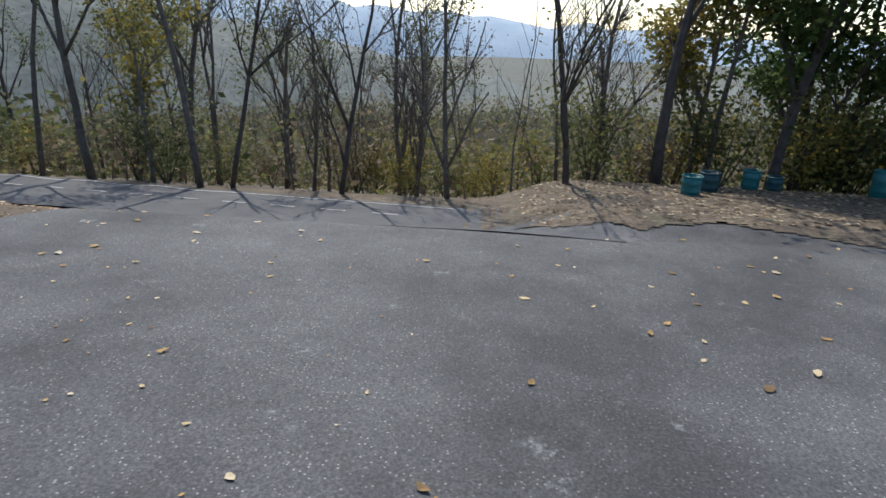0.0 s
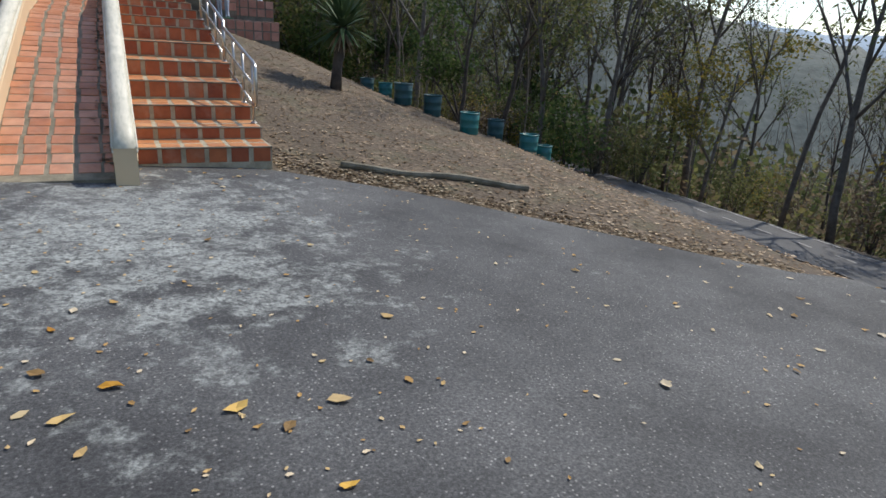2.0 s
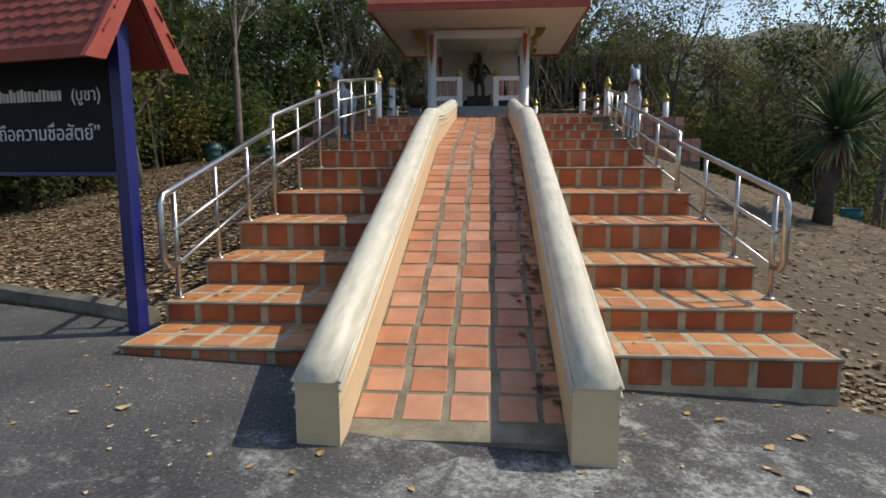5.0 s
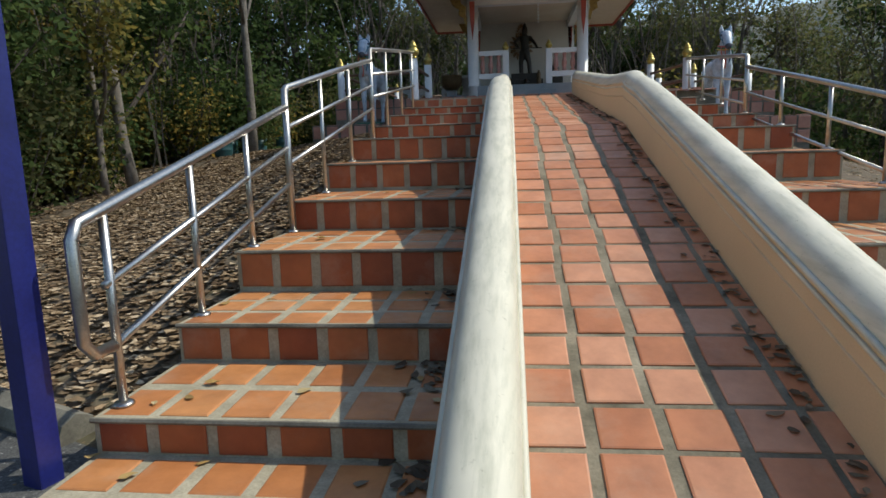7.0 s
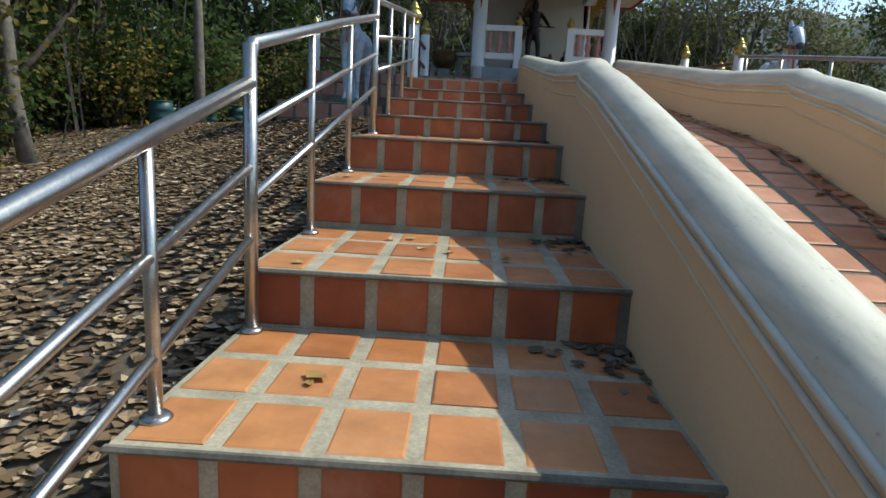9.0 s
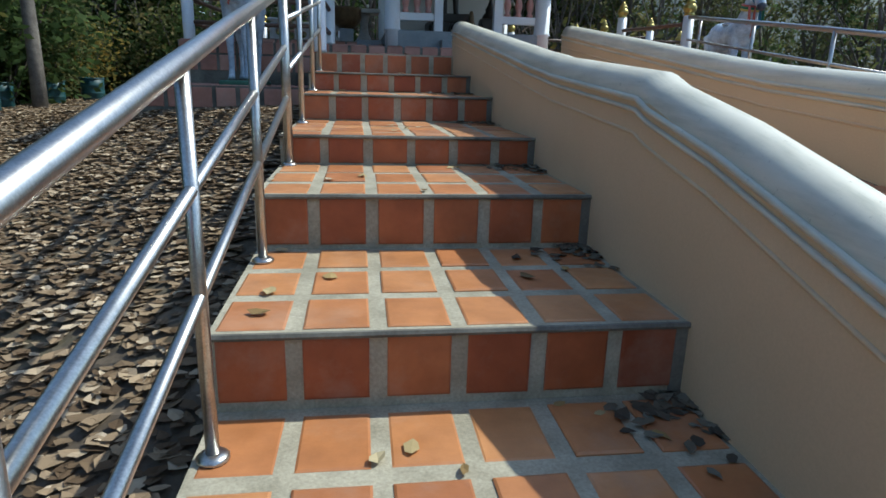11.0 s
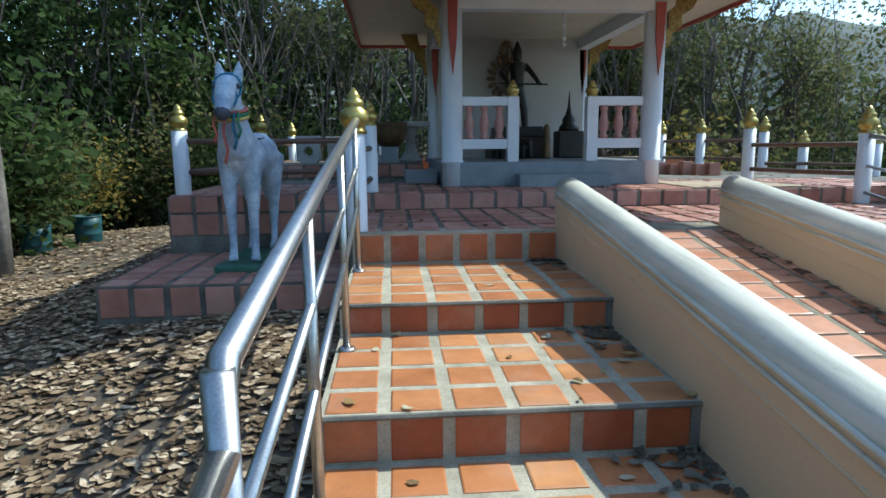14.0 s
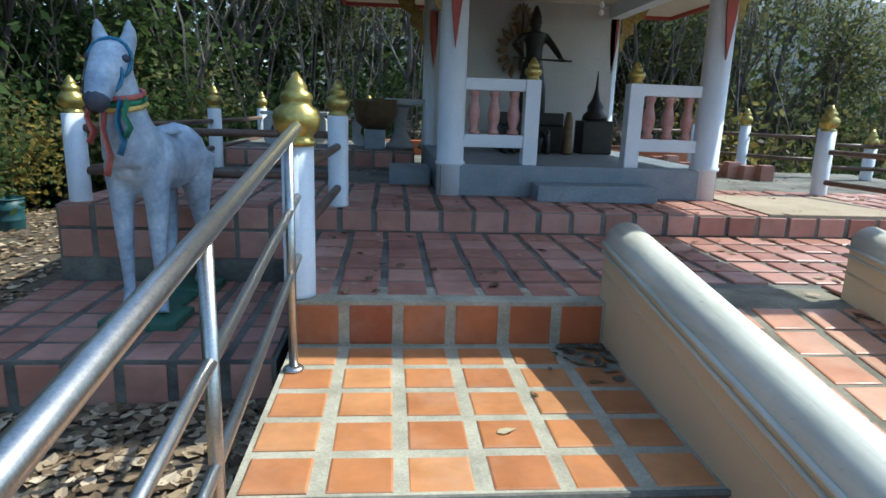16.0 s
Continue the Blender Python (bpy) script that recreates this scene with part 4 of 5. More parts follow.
def pierced_stool(x, y):
    """A square concrete block with a round hole through it and a thick seat."""
    st = thing("stone_stool", "small square concrete stool with a round hole", "stool", "stools on the terrace", at=(x, y, D_Z))
    bm, n, r, w, d = bmesh.new(), 16, 0.075, 0.17, 0.13
    rings = []
    for yy in (-d, d):
        inner = [bm.verts.new((r * math.cos(a), yy, 0.19 + r * math.sin(a))) for a in (2 * math.pi * (k + .5) / n for k in range(n))]
        outer = []
        for a in (2 * math.pi * (k + .5) / n for k in range(n)):
            m = max(abs(math.cos(a)), abs(math.sin(a)))
            outer.append(bm.verts.new((w * math.cos(a) / m, yy, 0.19 + 0.19 * math.sin(a) / m)))
        rings.append((inner, outer))
    (ia, oa), (ib, ob) = rings
    for k in range(n):
        q = (k + 1) % n
        for f in ((ia[k], ia[q], oa[q], oa[k]), (ib[k], ib[q], ob[q], ob[k]), (ia[k], ia[q], ib[q], ib[k]), (oa[k], oa[q], ob[q], ob[k])):
            bm.faces.new(f)
    part("block", bm, STONE, st)
    part("seat", boxed(-.2, .2, -.16, .16, 0.382, 0.43, bevel=0.015), STONE, st)


for x, y in ((-2.2, 16.3), (-2.95, 16.9), (-3.35, 16.2)):
    pierced_stool(x, y)
part("side_block", boxed(-1.86, -1.46, 13.7, 14.3, U_Z, 2.66, bevel=0.012), PLINTH, upper, "grey painted low block")
urn = thing("incense_urn", "wide reddish clay bowl on a stand", "urn", at=(-2.05, 15.7, D_Z))
part("stand", boxed(-.13, .13, -.13, .13, 0, 0.25, bevel=0.02), PLINTH, urn)
part("bowl", lathe(bmesh.new(), [(0.14, 0.25), (0.24, 0.34), (0.28, 0.46), (0.27, 0.58), (0.29, 0.62), (0.26, 0.60)], 18), BROWN, urn, "", True)

# ---- name board ----
def sign():
    ax, ay, bx, by = -4.15, 1.92, -2.44, 1.50
    L, turn = math.hypot(bx - ax, by - ay), math.degrees(math.atan2(by - ay, bx - ax))
    g = 0.12
    s = thing("roofed_signboard", "black signboard on navy posts under a red tiled roof", "sign", at=(ax, ay, g), turn=turn)
    for x in (0, L):
        p = part("post", boxed(x - .05, x + .05, -.05, .05, -0.12, 2.2, bevel=0.006), NAVY, s, "navy painted square post")
        part("footing", boxed(x - .14, x + .14, -.13, .13, -0.2, 0.0, bevel=0.01), CONCRETE, p)
    part("board", boxed(0.053, L - 0.053, -0.02, 0.02, 1.19, 1.99, bevel=0.004), BOARD, s, "black board with pale lettering")
    part("frame_bar", boxed(0.053, L - 0.053, -0.03, 0.03, 1.16, 1.188), NAVY, s)
    # ridge roof with small tiles and bargeboards
    e0, e1, ze, zr, dep = -0.14, L + 0.15, 1.97, 2.53, 0.36
    for sd in (-1, 1):
        for k in range(7):
            for q in range(15):
                f0, f1 = k / 7, (k + 1.15) / 7
                x = e0 + (e1 - e0) * (q + 0.5 * (k % 2)) / 15
                bm = bmesh.new()
                w = (e1 - e0) / 15 - 0.004
                pr = lambda f, up: (sd * dep * (1 - f), ze + (zr - ze) * f ** 0.9 + up)
                a, b = pr(f0, 0.03), pr(min(1, f1), 0.008)
                v = [bm.verts.new(p) for p in ((x, a[0], a[1]), (x + w / 2, a[0] + sd * 0.018, a[1] - 0.02), (x + w, a[0], a[1]), (x + w, b[0], b[1]), (x, b[0], b[1]), (x, a[0], a[1] - 0.02), (x + w / 2, a[0] + sd * 0.018, a[1] - 0.04), (x + w, a[0], a[1] - 0.02))]
                for f in ((0, 1, 2, 3, 4), (0, 5, 6, 1), (1, 6, 7, 2)):
                    bm.faces.new([v[i] for i in f])
                part("roof_tile", bm, ROOF, s)
    under = extruded(bmesh.new(), [(-dep + .03, ze - 0.01), (0, zr - 0.03), (dep - .03, ze - 0.01), (dep - .05, ze - 0.035), (0, zr - 0.08), (-dep + .05, ze - 0.035)], "x", e0 + .02, e1 - .02)
    part("roof_deck", under, FASCIA, s)
    for x in (e0 - .03, e1 + .03):
        bb = extruded(bmesh.new(), [(-dep - .1, ze - .06), (-dep - .02, ze + .05), (-0.03, zr + .05), (0, zr + .16), (.03, zr + .05), (dep + .02, ze + .05), (dep + .1, ze - .06), (dep - .06, ze - .06), (0, zr - .1), (-dep + .06, ze - .06)], "x", x - .02, x + .02)
        part("bargeboard", bb, FASCIA, s, "red gable board with upturned ends")
    part("eave_board", boxed(e0, e1, -dep - .03, -dep, ze - .05, ze + .03), FASCIA, s)
    rg = bmesh.new()
    tube(rg, [(e0, 0, zr + .03), (e1, 0, zr + .03)], 0.045, 8)
    part("ridge", rg, FASCIA, s)
    chars = random.Random(4)
    for row, (z, h, x0, x1, n) in enumerate(((1.70, 0.085, 0.14, L - 0.52, 30), (1.50, 0.0, 0, 0, 0))):
        for k in range(n):
            x = x0 + (x1 - x0) * k / n
            bm = boxed(x, x + (x1 - x0) / n * chars.uniform(.5, .72), -.026, -.0205, z, z + h * chars.uniform(.75, 1.15))
            part("lettering", bm, LETTER, s, "pale letter stroke")
    for body, size, x, z in (("(บูชา)", 0.125, L - 0.30, 1.695), ("\u201cผู้ยึดถือความซื่อสัตย์\u201d", 0.15, L / 2 + 0.02, 1.42)):
        cu = bpy.data.curves.new("lettering", "FONT")
        cu.body, cu.size, cu.align_x, cu.extrude = body, size, "CENTER", 0.002
        t = new("lettering", cu)
        cu.materials.append(LETTER)
        t.parent = s
        t.matrix_basis = pose(x, -0.024, z, 90, 0, 0)


sign()

# ---- kerbs ----
def kerb(pts, label, r=0.08, mat=None):
    """A worn rounded kerb; its line wavers a little and sinks into the leaves."""
    bm = bmesh.new()
    fine = [tuple(np.array(a) + (np.array(b) - np.array(a)) * k / 6) for a, b in zip(pts, pts[1:]) for k in range(6)] + [pts[-1]]
    tube(bm, [(x, y + 0.02 * noise.noise((x * 2, y, 4)), ground_z(x, y) + r * 0.05 + 0.02 * noise.noise((x * 1.6, y * 1.6, 9))) for x, y in fine], r, 8, (1.0, 1.1))
    return tagged(part("kerb", bm, mat or CONCRETE), label, "kerb", kind="structure")


# left kerb is concrete; the dark grout colour paints in its shade
kerb([(-2.55, 1.85), (-3.2, 2.1), (-4.5, 2.6), (-6, 3.2), (-8, 4.0)], "weathered concrete kerb along the forecourt, shade in its colour", 0.10, GROUT_DARK)
kerb([(3.2, 1.1), (3.9, 0.75), (4.8, 0.32), (5.5, -0.05)], "weathered concrete kerb half buried in leaves", 0.042, GROUT_RAMP)

# ---- bins ----
def bin_at(x, y, r, h, mat, label):
    z = ground_z(x, y) - 0.03
    b = thing("rubbish_bin", label, "bin", "bins among the trees", at=(x, y, z))
    r, h = r * .8, h * .9
    part("drum", lathe(bmesh.new(), [(r * .93, 0), (r * .96, h * .05), (r * .96, h * .3), (r, h * .33), (r, h * .36), (r * .97, h * .39), (r * .98, h * .64), (r * 1.02, h * .67), (r * 1.02, h * .7), (r, h * .73), (r, h), (r * .94, h), (r * .92, h * .3)], 20), mat, b, "", True)
    rim = bmesh.new()
    tube(rim, [(r * math.cos(a), r * math.sin(a), h) for a in (2 * math.pi * k / 20 for k in range(21))], 0.014, 6)
    part("rim", rim, mat, b, "", True)


for x, y, r, h, mat in ((8.3, 4.0, .25, .5, TEAL), (8.75, 4.05, .22, .48, TEAL), (8.0, 4.9, .23, .5, BIN_DARK), (6.75, 3.9, .24, .46, TEAL), (6.9, 5.9, .26, .52, BIN_DARK), (6.3, 6.2, .26, .52, BIN_DARK), (7.6, 10.5, .25, .5, TEAL), (7.1, 10.7, .25, .5, BIN_DARK),
                        (-7.1, 13.0, .26, .5, BIN_DARK), (-7.2, 15.3, .25, .45, BIN_DARK), (-6.8, 16.0, .25, .45, BIN_DARK), (-7.6, 14.4, .25, .45, BIN_DARK)):
    bin_at(x, y, r, h, mat, "teal plastic drum standing in dead leaves" if mat is TEAL else "dark teal plastic drum standing in dead leaves")
for x, y, r, h, mat in ((11.45, -11.4, .20, .40, TEAL), (12.2, -11.95, .21, .42, BIN_DARK), (13.0, -13.0, .20, .44, TEAL), (12.9, -13.4, .18, .34, BIN_DARK), (12.6, -15.1, .2, .58, TEAL)):
    bin_at(x, y, r, h, mat, "teal plastic drum beside the roadside trees")

# ---- plants ----
def leaf_cloud(bm, rnd, centre, spread, count, size, squash=0.7):
    for _ in range(count):
        p = Vector((rnd.gauss(0, 1), rnd.gauss(0, 1), rnd.gauss(0, squash))) * spread * 0.5 + Vector(centre)
        a = Vector((rnd.uniform(-1, 1), rnd.uniform(-1, 1), rnd.uniform(-.9, .3))).normalized()
        b = a.cross(Vector((rnd.uniform(-1, 1), rnd.uniform(-1, 1), rnd.uniform(-1, 1)))).normalized()
        s = size * rnd.uniform(.6, 1.4)
        v = [bm.verts.new(q) for q in (p, p + a * s * .5 + b * s * .26, p + a * s, p + a * s * .5 - b * s * .26)]
        bm.faces.new(v)


def make_tree(seed, height, lean, bark, leaf, leaves, leaf_size, r0, fork=0.45, label="", spread=0.5, twigs=4, name="tree"):
    rnd = random.Random(seed)
    t = thing(name, label, "tree", "trees of the wood")
    trunk, crown = bmesh.new(), bmesh.new()
    tips = []

    def limb(p, d, length, r, depth):
        pts, rad = [p], [r]
        n = 4 if depth else 6
        for k in range(n):
            d = (d + Vector((rnd.uniform(-1, 1), rnd.uniform(-1, 1), rnd.uniform(-.3, .6))) * (0.16 if depth else 0.09)).normalized()
            p = p + d * length / n
            pts.append(p)
            rad.append(r * (1 - 0.62 * (k + 1) / n))
        tube(trunk, pts, rad, 7 if depth == 0 else 5 if depth == 1 else 4)
        if depth < 3:
            for q in range(twigs if depth else twigs + 1):
                f = rnd.uniform(fork if depth == 0 else 0.3, 1.0)
                i = min(n, max(1, int(f * n)))
                az = rnd.uniform(0, 2 * math.pi)
                nd = (d * 0.9 + Vector((math.cos(az), math.sin(az), rnd.uniform(0.0, .7))) * (spread + .25)).normalized()
                limb(pts[i], nd, length * rnd.uniform(.38, .6), rad[i] * .62, depth + 1)
        if depth >= 2:
            tips.extend(pts[2:])

    limb(Vector((0, 0, -0.15)), Vector((lean[0], lean[1], 1)).normalized(), height * 0.72, r0, 0)
    if tips and leaves:
        for p in tips:
            leaf_cloud(crown, rnd, p, 0.55 * height / 8, max(1, leaves // len(tips)), leaf_size)
    part("trunk", trunk, bark, t, "", True)
    if leaves:
        part("crown", crown, leaf, t)
    else:
        crown.free()
    return t


def make_bush(seed, size, leaf, count, leaf_size, label):
    rnd = random.Random(seed)
    t = thing("bush", label, "bush", "undergrowth")
    stems, crown = bmesh.new(), bmesh.new()
    for k in range(7):
        az, ln = rnd.uniform(0, 6.28), size * rnd.uniform(.6, 1.1)
        tip = Vector((math.cos(az) * ln * .45, math.sin(az) * ln * .45, ln))
        tube(stems, [(0, 0, -.1), tip * .5 + Vector((rnd.uniform(-.1, .1), rnd.uniform(-.1, .1), 0)), tip], [.018, .012, .005], 4)
        for f in (.4, .6, .8, 1):
            leaf_cloud(crown, rnd, tip * f, size * .38, count // 28, leaf_size, .8)
    part("woody_base", stems, BARK_DARK, t)
    part("foliage", crown, leaf, t)
    return t


BARE = "slender bare tree with a few dry leaves"
THIN = "tall thin grey-barked tree with sparse olive leaves"
LUSH = "leafy green tree of the dry wood"
kinds = [make_tree(1, 8.5, (.10, .02), BARK, LEAF_OLIVE, 150, .075, .075, .40, BARE, .45, 4), make_tree(2, 8.0, (-.06, .1), BARK_DARK, LEAF_BROWN, 160, .07, .07, .35, BARE, .5, 4),
         make_tree(3, 9.5, (.02, -.05), BARK, LEAF_OLIVE, 2600, .14, .11, .35, THIN, .4, 4), make_tree(4, 7.5, (.05, .05), BARK_DARK, LEAF_GREEN, 3800, .16, .10, .25, LUSH, .55, 4),
         make_tree(5, 6.5, (-.1, 0), BARK, LEAF_YELLOW, 2600, .14, .08, .25, "small tree with yellowing leaves", .55, 4), make_tree(6, 9.0, (.0, .06), BARK, LEAF_OLIVE, 1500, .13, .12, .45, THIN, .4, 4),
         make_tree(7, 8.0, (.05, -.05), BARK_DARK, LEAF_GREEN, 5200, .17, .12, .22, LUSH, .6, 4), make_tree(9, 8.0, (.02, .04), BARK_DARK, LEAF_YELLOW, 2400, .15, .12, .4, "stout dark-barked tree with yellowing crown", .5, 4),
         make_tree(10, 5.6, (.06, .05), BARK, LEAF_BROWN, 90, .06, .055, .10, BARE, .28, 5), make_tree(12, 6.2, (-.08, .10), BARK_DARK, LEAF_OLIVE, 110, .065, .06, .16, BARE, .32, 5)]
bushes = [make_bush(1, 1.5, LEAF_OLIVE, 1300, .10, "sparse olive bush of the undergrowth"), make_bush(2, 1.2, LEAF_YELLOW, 1000, .09, "yellow-green bush of the undergrowth"), make_bush(3, 1.8, LEAF_GREEN, 1700, .11, "dark green bush of the undergrowth"), make_bush(4, 1.3, LEAF_BROWN, 1100, .09, "dry brown bush of the undergrowth")]
woods = random.Random(11)
used = set()


def plant(src, x, y, s, turn):
    m = pose(x, y, ground_z(x, y) - 0.03, 0, 0, turn)
    if src.name not in used:
        used.add(src.name)
        src.matrix_basis = m @ Matrix.Diagonal((s, s, s, 1))
        return src
    o = copy_thing(src, m)
    o.scale = (s, s, s)
    return o


def wood(n, region, choice, low, high):
    for _ in range(n):
        x, y = region()
        plant(woods.choice(choice), x, y, woods.uniform(low, high), woods.uniform(0, 360))


K, B = kinds, bushes
# beyond the road: open, mostly bare
for x, y, k, s, tn in ((12.75, -2.45, 0, .95, 20), (12.9, -3.0, 1, .8, 200), (12.9, -5.2, 9, .95, 140), (13.2, -7.3, 8, 1.1, 70), (15, -6.1, 8, 1.2, 10), (12.4, -9.5, 9, 1.1, 260), (14.5, -10.4, 8, 1.2, 310), (14.2, -4.3, 8, .9, 220), (13.2, -11.3, 7, 1.0, 10),
                       (14.4, -12.6, 4, .95, 90), (13.3, -13.5, 6, .95, 30), (14.8, -12.4, 4, .9, 75), (14.4, -15.4, 3, .85, 250), (14.6, -14.6, 3, 1.0, 200), (13.2, -16.8, 6, 1.0, 120), (12.6, -18.5, 6, .9, 300), (16, -15.5, 3, 1, 60), (13.4, 0.2, 5, .8, 15), (13.8, 1.6, 0, .9, 190), (13.6, -1.0, 4, .7, 80)):
    plant(K[k], x, y, s, tn)
wood(7, lambda: (woods.uniform(15, 26), woods.uniform(-14, 0)), [K[0], K[1], K[0], K[5]], .5, .8)
wood(11, lambda: (woods.uniform(14.2, 26), woods.uniform(-1.5, 11)), [K[0], K[1], K[5], K[4], K[0], K[2]], .7, 1.1)
wood(24, lambda: (woods.uniform(13.6, 19), woods.uniform(-12, 8)), [B[0], B[1], B[3], B[1]], .5, 1.1)
wood(16, lambda: (woods.uniform(12.5, 16), woods.uniform(-20, -13.5)), [B[0], B[1], B[2]], .7, 1.2)
wood(5, lambda: (woods.uniform(15, 22), woods.uniform(-12, -1)), [K[8], K[9]], .8, 1.3)
# right of the mound
wood(26, lambda: (woods.uniform(9.2, 17), woods.uniform(6, 22)), [K[2], K[3], K[5], K[2], K[1]], .75, 1.15)
wood(22, lambda: (woods.uniform(9.4, 13), woods.uniform(5, 20)), [B[0], B[2], B[3], B[1]], .7, 1.2)
# behind the shrine
wood(46, lambda: (woods.uniform(-14, 10), woods.uniform(20.5, 32)), [K[2], K[3], K[5], K[6], K[2]], .75, 1.2)
wood(40, lambda: (woods.uniform(-12, 9), woods.uniform(19.2, 23)), [B[0], B[2], B[3], B[2]], .8, 1.5)
wood(15, lambda: (woods.uniform(4.5, 15), woods.uniform(19, 29)), [K[2], K[3], K[2], K[5]], .7, 1.0)
wood(14, lambda: (woods.uniform(4.5, 13), woods.uniform(19, 24)), [B[0], B[2], B[1], B[0]], 1.0, 1.9)
for x, y, k, sc in ((14.3, -12.9, 0, 1.3), (14.0, -14.2, 1, 1.4), (14.6, -15.8, 0, 1.5), (15.2, -12.2, 1, 1.4), (13.4, -18.0, 2, 1.6)):
    plant(B[k], x, y, sc, 40 * x)
# left of the stairs
wood(46, lambda: (woods.uniform(-18, -8.2), woods.uniform(6.5, 21)), [K[3], K[6], K[2], K[5], K[4]], .75, 1.15)
wood(46, lambda: (woods.uniform(-11, -7.4), woods.uniform(5.5, 18)), [B[2], B[0], B[2], B[1]], .8, 1.5)
wood(14, lambda: (woods.uniform(-14, -6.5), woods.uniform(4.5, 8)), [K[3], K[6], B[2], B[2]], .7, 1.0)
plant(K[5], -6.6, 13.5, .95, 40)
plant(K[5], -6.9, 9.2, .9, 150)
plant(K[4], -7.0, 8.6, .8, 10)
# behind the starting point
wood(18, lambda: (woods.uniform(-16, 6), woods.uniform(-26, -19)), [K[3], K[2], K[6]], .8, 1.1)
wood(10, lambda: (woods.uniform(-22, -15), woods.uniform(-16, 2)), [K[3], K[2], K[6]], .8, 1.1)


def woodland_mass(name, n, region, leaf, size, label):
    rnd = random.Random(n)
    verts, faces = [], []
    for _ in range(n):
        x, y, h = region(rnd)
        z = ground_z(x, y) + h
        a = Vector((rnd.uniform(-1, 1), rnd.uniform(-1, 1), rnd.uniform(-.8, .5))).normalized()
        b = a.cross(Vector((rnd.uniform(-1, 1), rnd.uniform(-1, 1), rnd.uniform(-1, 1)))).normalized()
        s, p, k = size * rnd.uniform(.5, 1.4), Vector((x, y, z)), len(verts)
        verts += [p, p + a * s * .5 + b * s * .3, p + a * s, p + a * s * .5 - b * s * .3]
        faces.append((k, k + 1, k + 2, k + 3))
    me = bpy.data.meshes.new(name)
    me.from_pydata(verts, [], faces)
    me.materials.append(leaf)
    return tagged(new(name, me), label, "woodland", kind="stuff")


woodland_mass("far_woods", 42000, lambda r: (r.uniform(-30, 22), r.uniform(25, 40), r.betavariate(1.2, 1.6) * 9), LEAF_GREEN, .42, "dense dim foliage deep in the wood")
woodland_mass("far_woods", 22000, lambda r: (r.uniform(5, 24), r.uniform(22, 36), r.betavariate(1.2, 1.8) * 6.5), LEAF_OLIVE, .3, "olive foliage deep in the wood")
woodland_mass("far_woods", 26000, lambda r: (r.uniform(-28, -14), r.uniform(2, 26), r.betavariate(1.2, 1.6) * 9), LEAF_GREEN, .42, "dense dim foliage deep in the wood")
woodland_mass("far_woods", 6000, lambda r: (r.uniform(15, 30), r.uniform(8, 28), r.betavariate(1.2, 2.4) * 4.5), LEAF_OLIVE, .4, "dense olive foliage on the slope")
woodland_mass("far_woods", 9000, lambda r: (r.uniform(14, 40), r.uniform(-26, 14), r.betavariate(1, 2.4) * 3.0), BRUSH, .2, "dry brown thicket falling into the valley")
woodland_mass("valley_woods", 60000, lambda r: (r.uniform(36, 110), r.uniform(-70, 60), r.betavariate(1, 2.0) * 4.5), BRUSH, .5, "brown wood filling the valley, haze in its colour")
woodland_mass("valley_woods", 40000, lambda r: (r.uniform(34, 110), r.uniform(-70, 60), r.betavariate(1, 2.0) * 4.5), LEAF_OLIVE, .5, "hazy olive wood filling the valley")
woodland_mass("far_woods", 5000, lambda r: (r.uniform(14, 32), r.uniform(-22, 14), r.betavariate(1, 2.4) * 2.8), LEAF_OLIVE, .2, "olive thicket falling into the valley")


def brushwood(name, n, region, low, high, mat, label):
    """Many slender bare saplings, each a bent stem with a few rising twigs."""
    rnd = random.Random(n)
    verts, faces = [], []

    def stick(p, q, r0, r1):
        k = len(verts)
        for c, r in ((p, r0), (q, r1)):
            for a in (0, 2.094, 4.189):
                verts.append((c.x + r * math.cos(a), c.y + r * math.sin(a), c.z))
        for a in range(3):
            faces.append((k + a, k + (a + 1) % 3, k + 3 + (a + 1) % 3, k + 3 + a))

    for _ in range(n):
        x, y = region(rnd)
        h = rnd.uniform(low, high)
        p, d, r = Vector((x, y, ground_z(x, y) - .1)), Vector((rnd.gauss(0, .14), rnd.gauss(0, .14), 1)), h * .0065
        for k in range(4):
            q = p + d * h / 4
            stick(p, q, r, r * .72)
            for _ in range(2 if k else 0):
                az, ln = rnd.uniform(0, 6.283), h * rnd.uniform(.12, .26)
                o = p.lerp(q, rnd.random())
                m = o + Vector((math.cos(az) * .5, math.sin(az) * .5, .8)) * ln * .55
                stick(o, m, r * .5, r * .32)
                stick(m, m + Vector((math.cos(az + .6) * .45, math.sin(az + .6) * .45, .9)) * ln * .55, r * .32, r * .1)
            p, r = q, r * .72
            d = d + Vector((rnd.gauss(0, .12), rnd.gauss(0, .12), 0))
    me = bpy.data.meshes.new(name)
    me.from_pydata(verts, [], faces)
    me.materials.append(mat)
    return tagged(new(name, me), label, "brushwood", kind="stuff")


brushwood("brushwood", 60, lambda r: (r.uniform(13.2, 22), r.uniform(-14, 8)), 1.5, 5.0, BARK, "slender bare grey saplings beyond the road")
brushwood("brushwood", 380, lambda r: (r.uniform(20, 52), r.uniform(-38, 26)), 3.0, 7.5, DRY_TWIG, "bare dry saplings filling the valley side")
brushwood("brushwood", 110, lambda r: (r.uniform(9.6, 18), r.uniform(7, 24)), 2.0, 6.5, BARK, "slender bare saplings along the edge of the wood")
brushwood("brushwood", 260, lambda r: (r.uniform(-12, 9), r.uniform(19.5, 27)), 2.5, 7, BARK, "slender grey saplings behind the shrine")
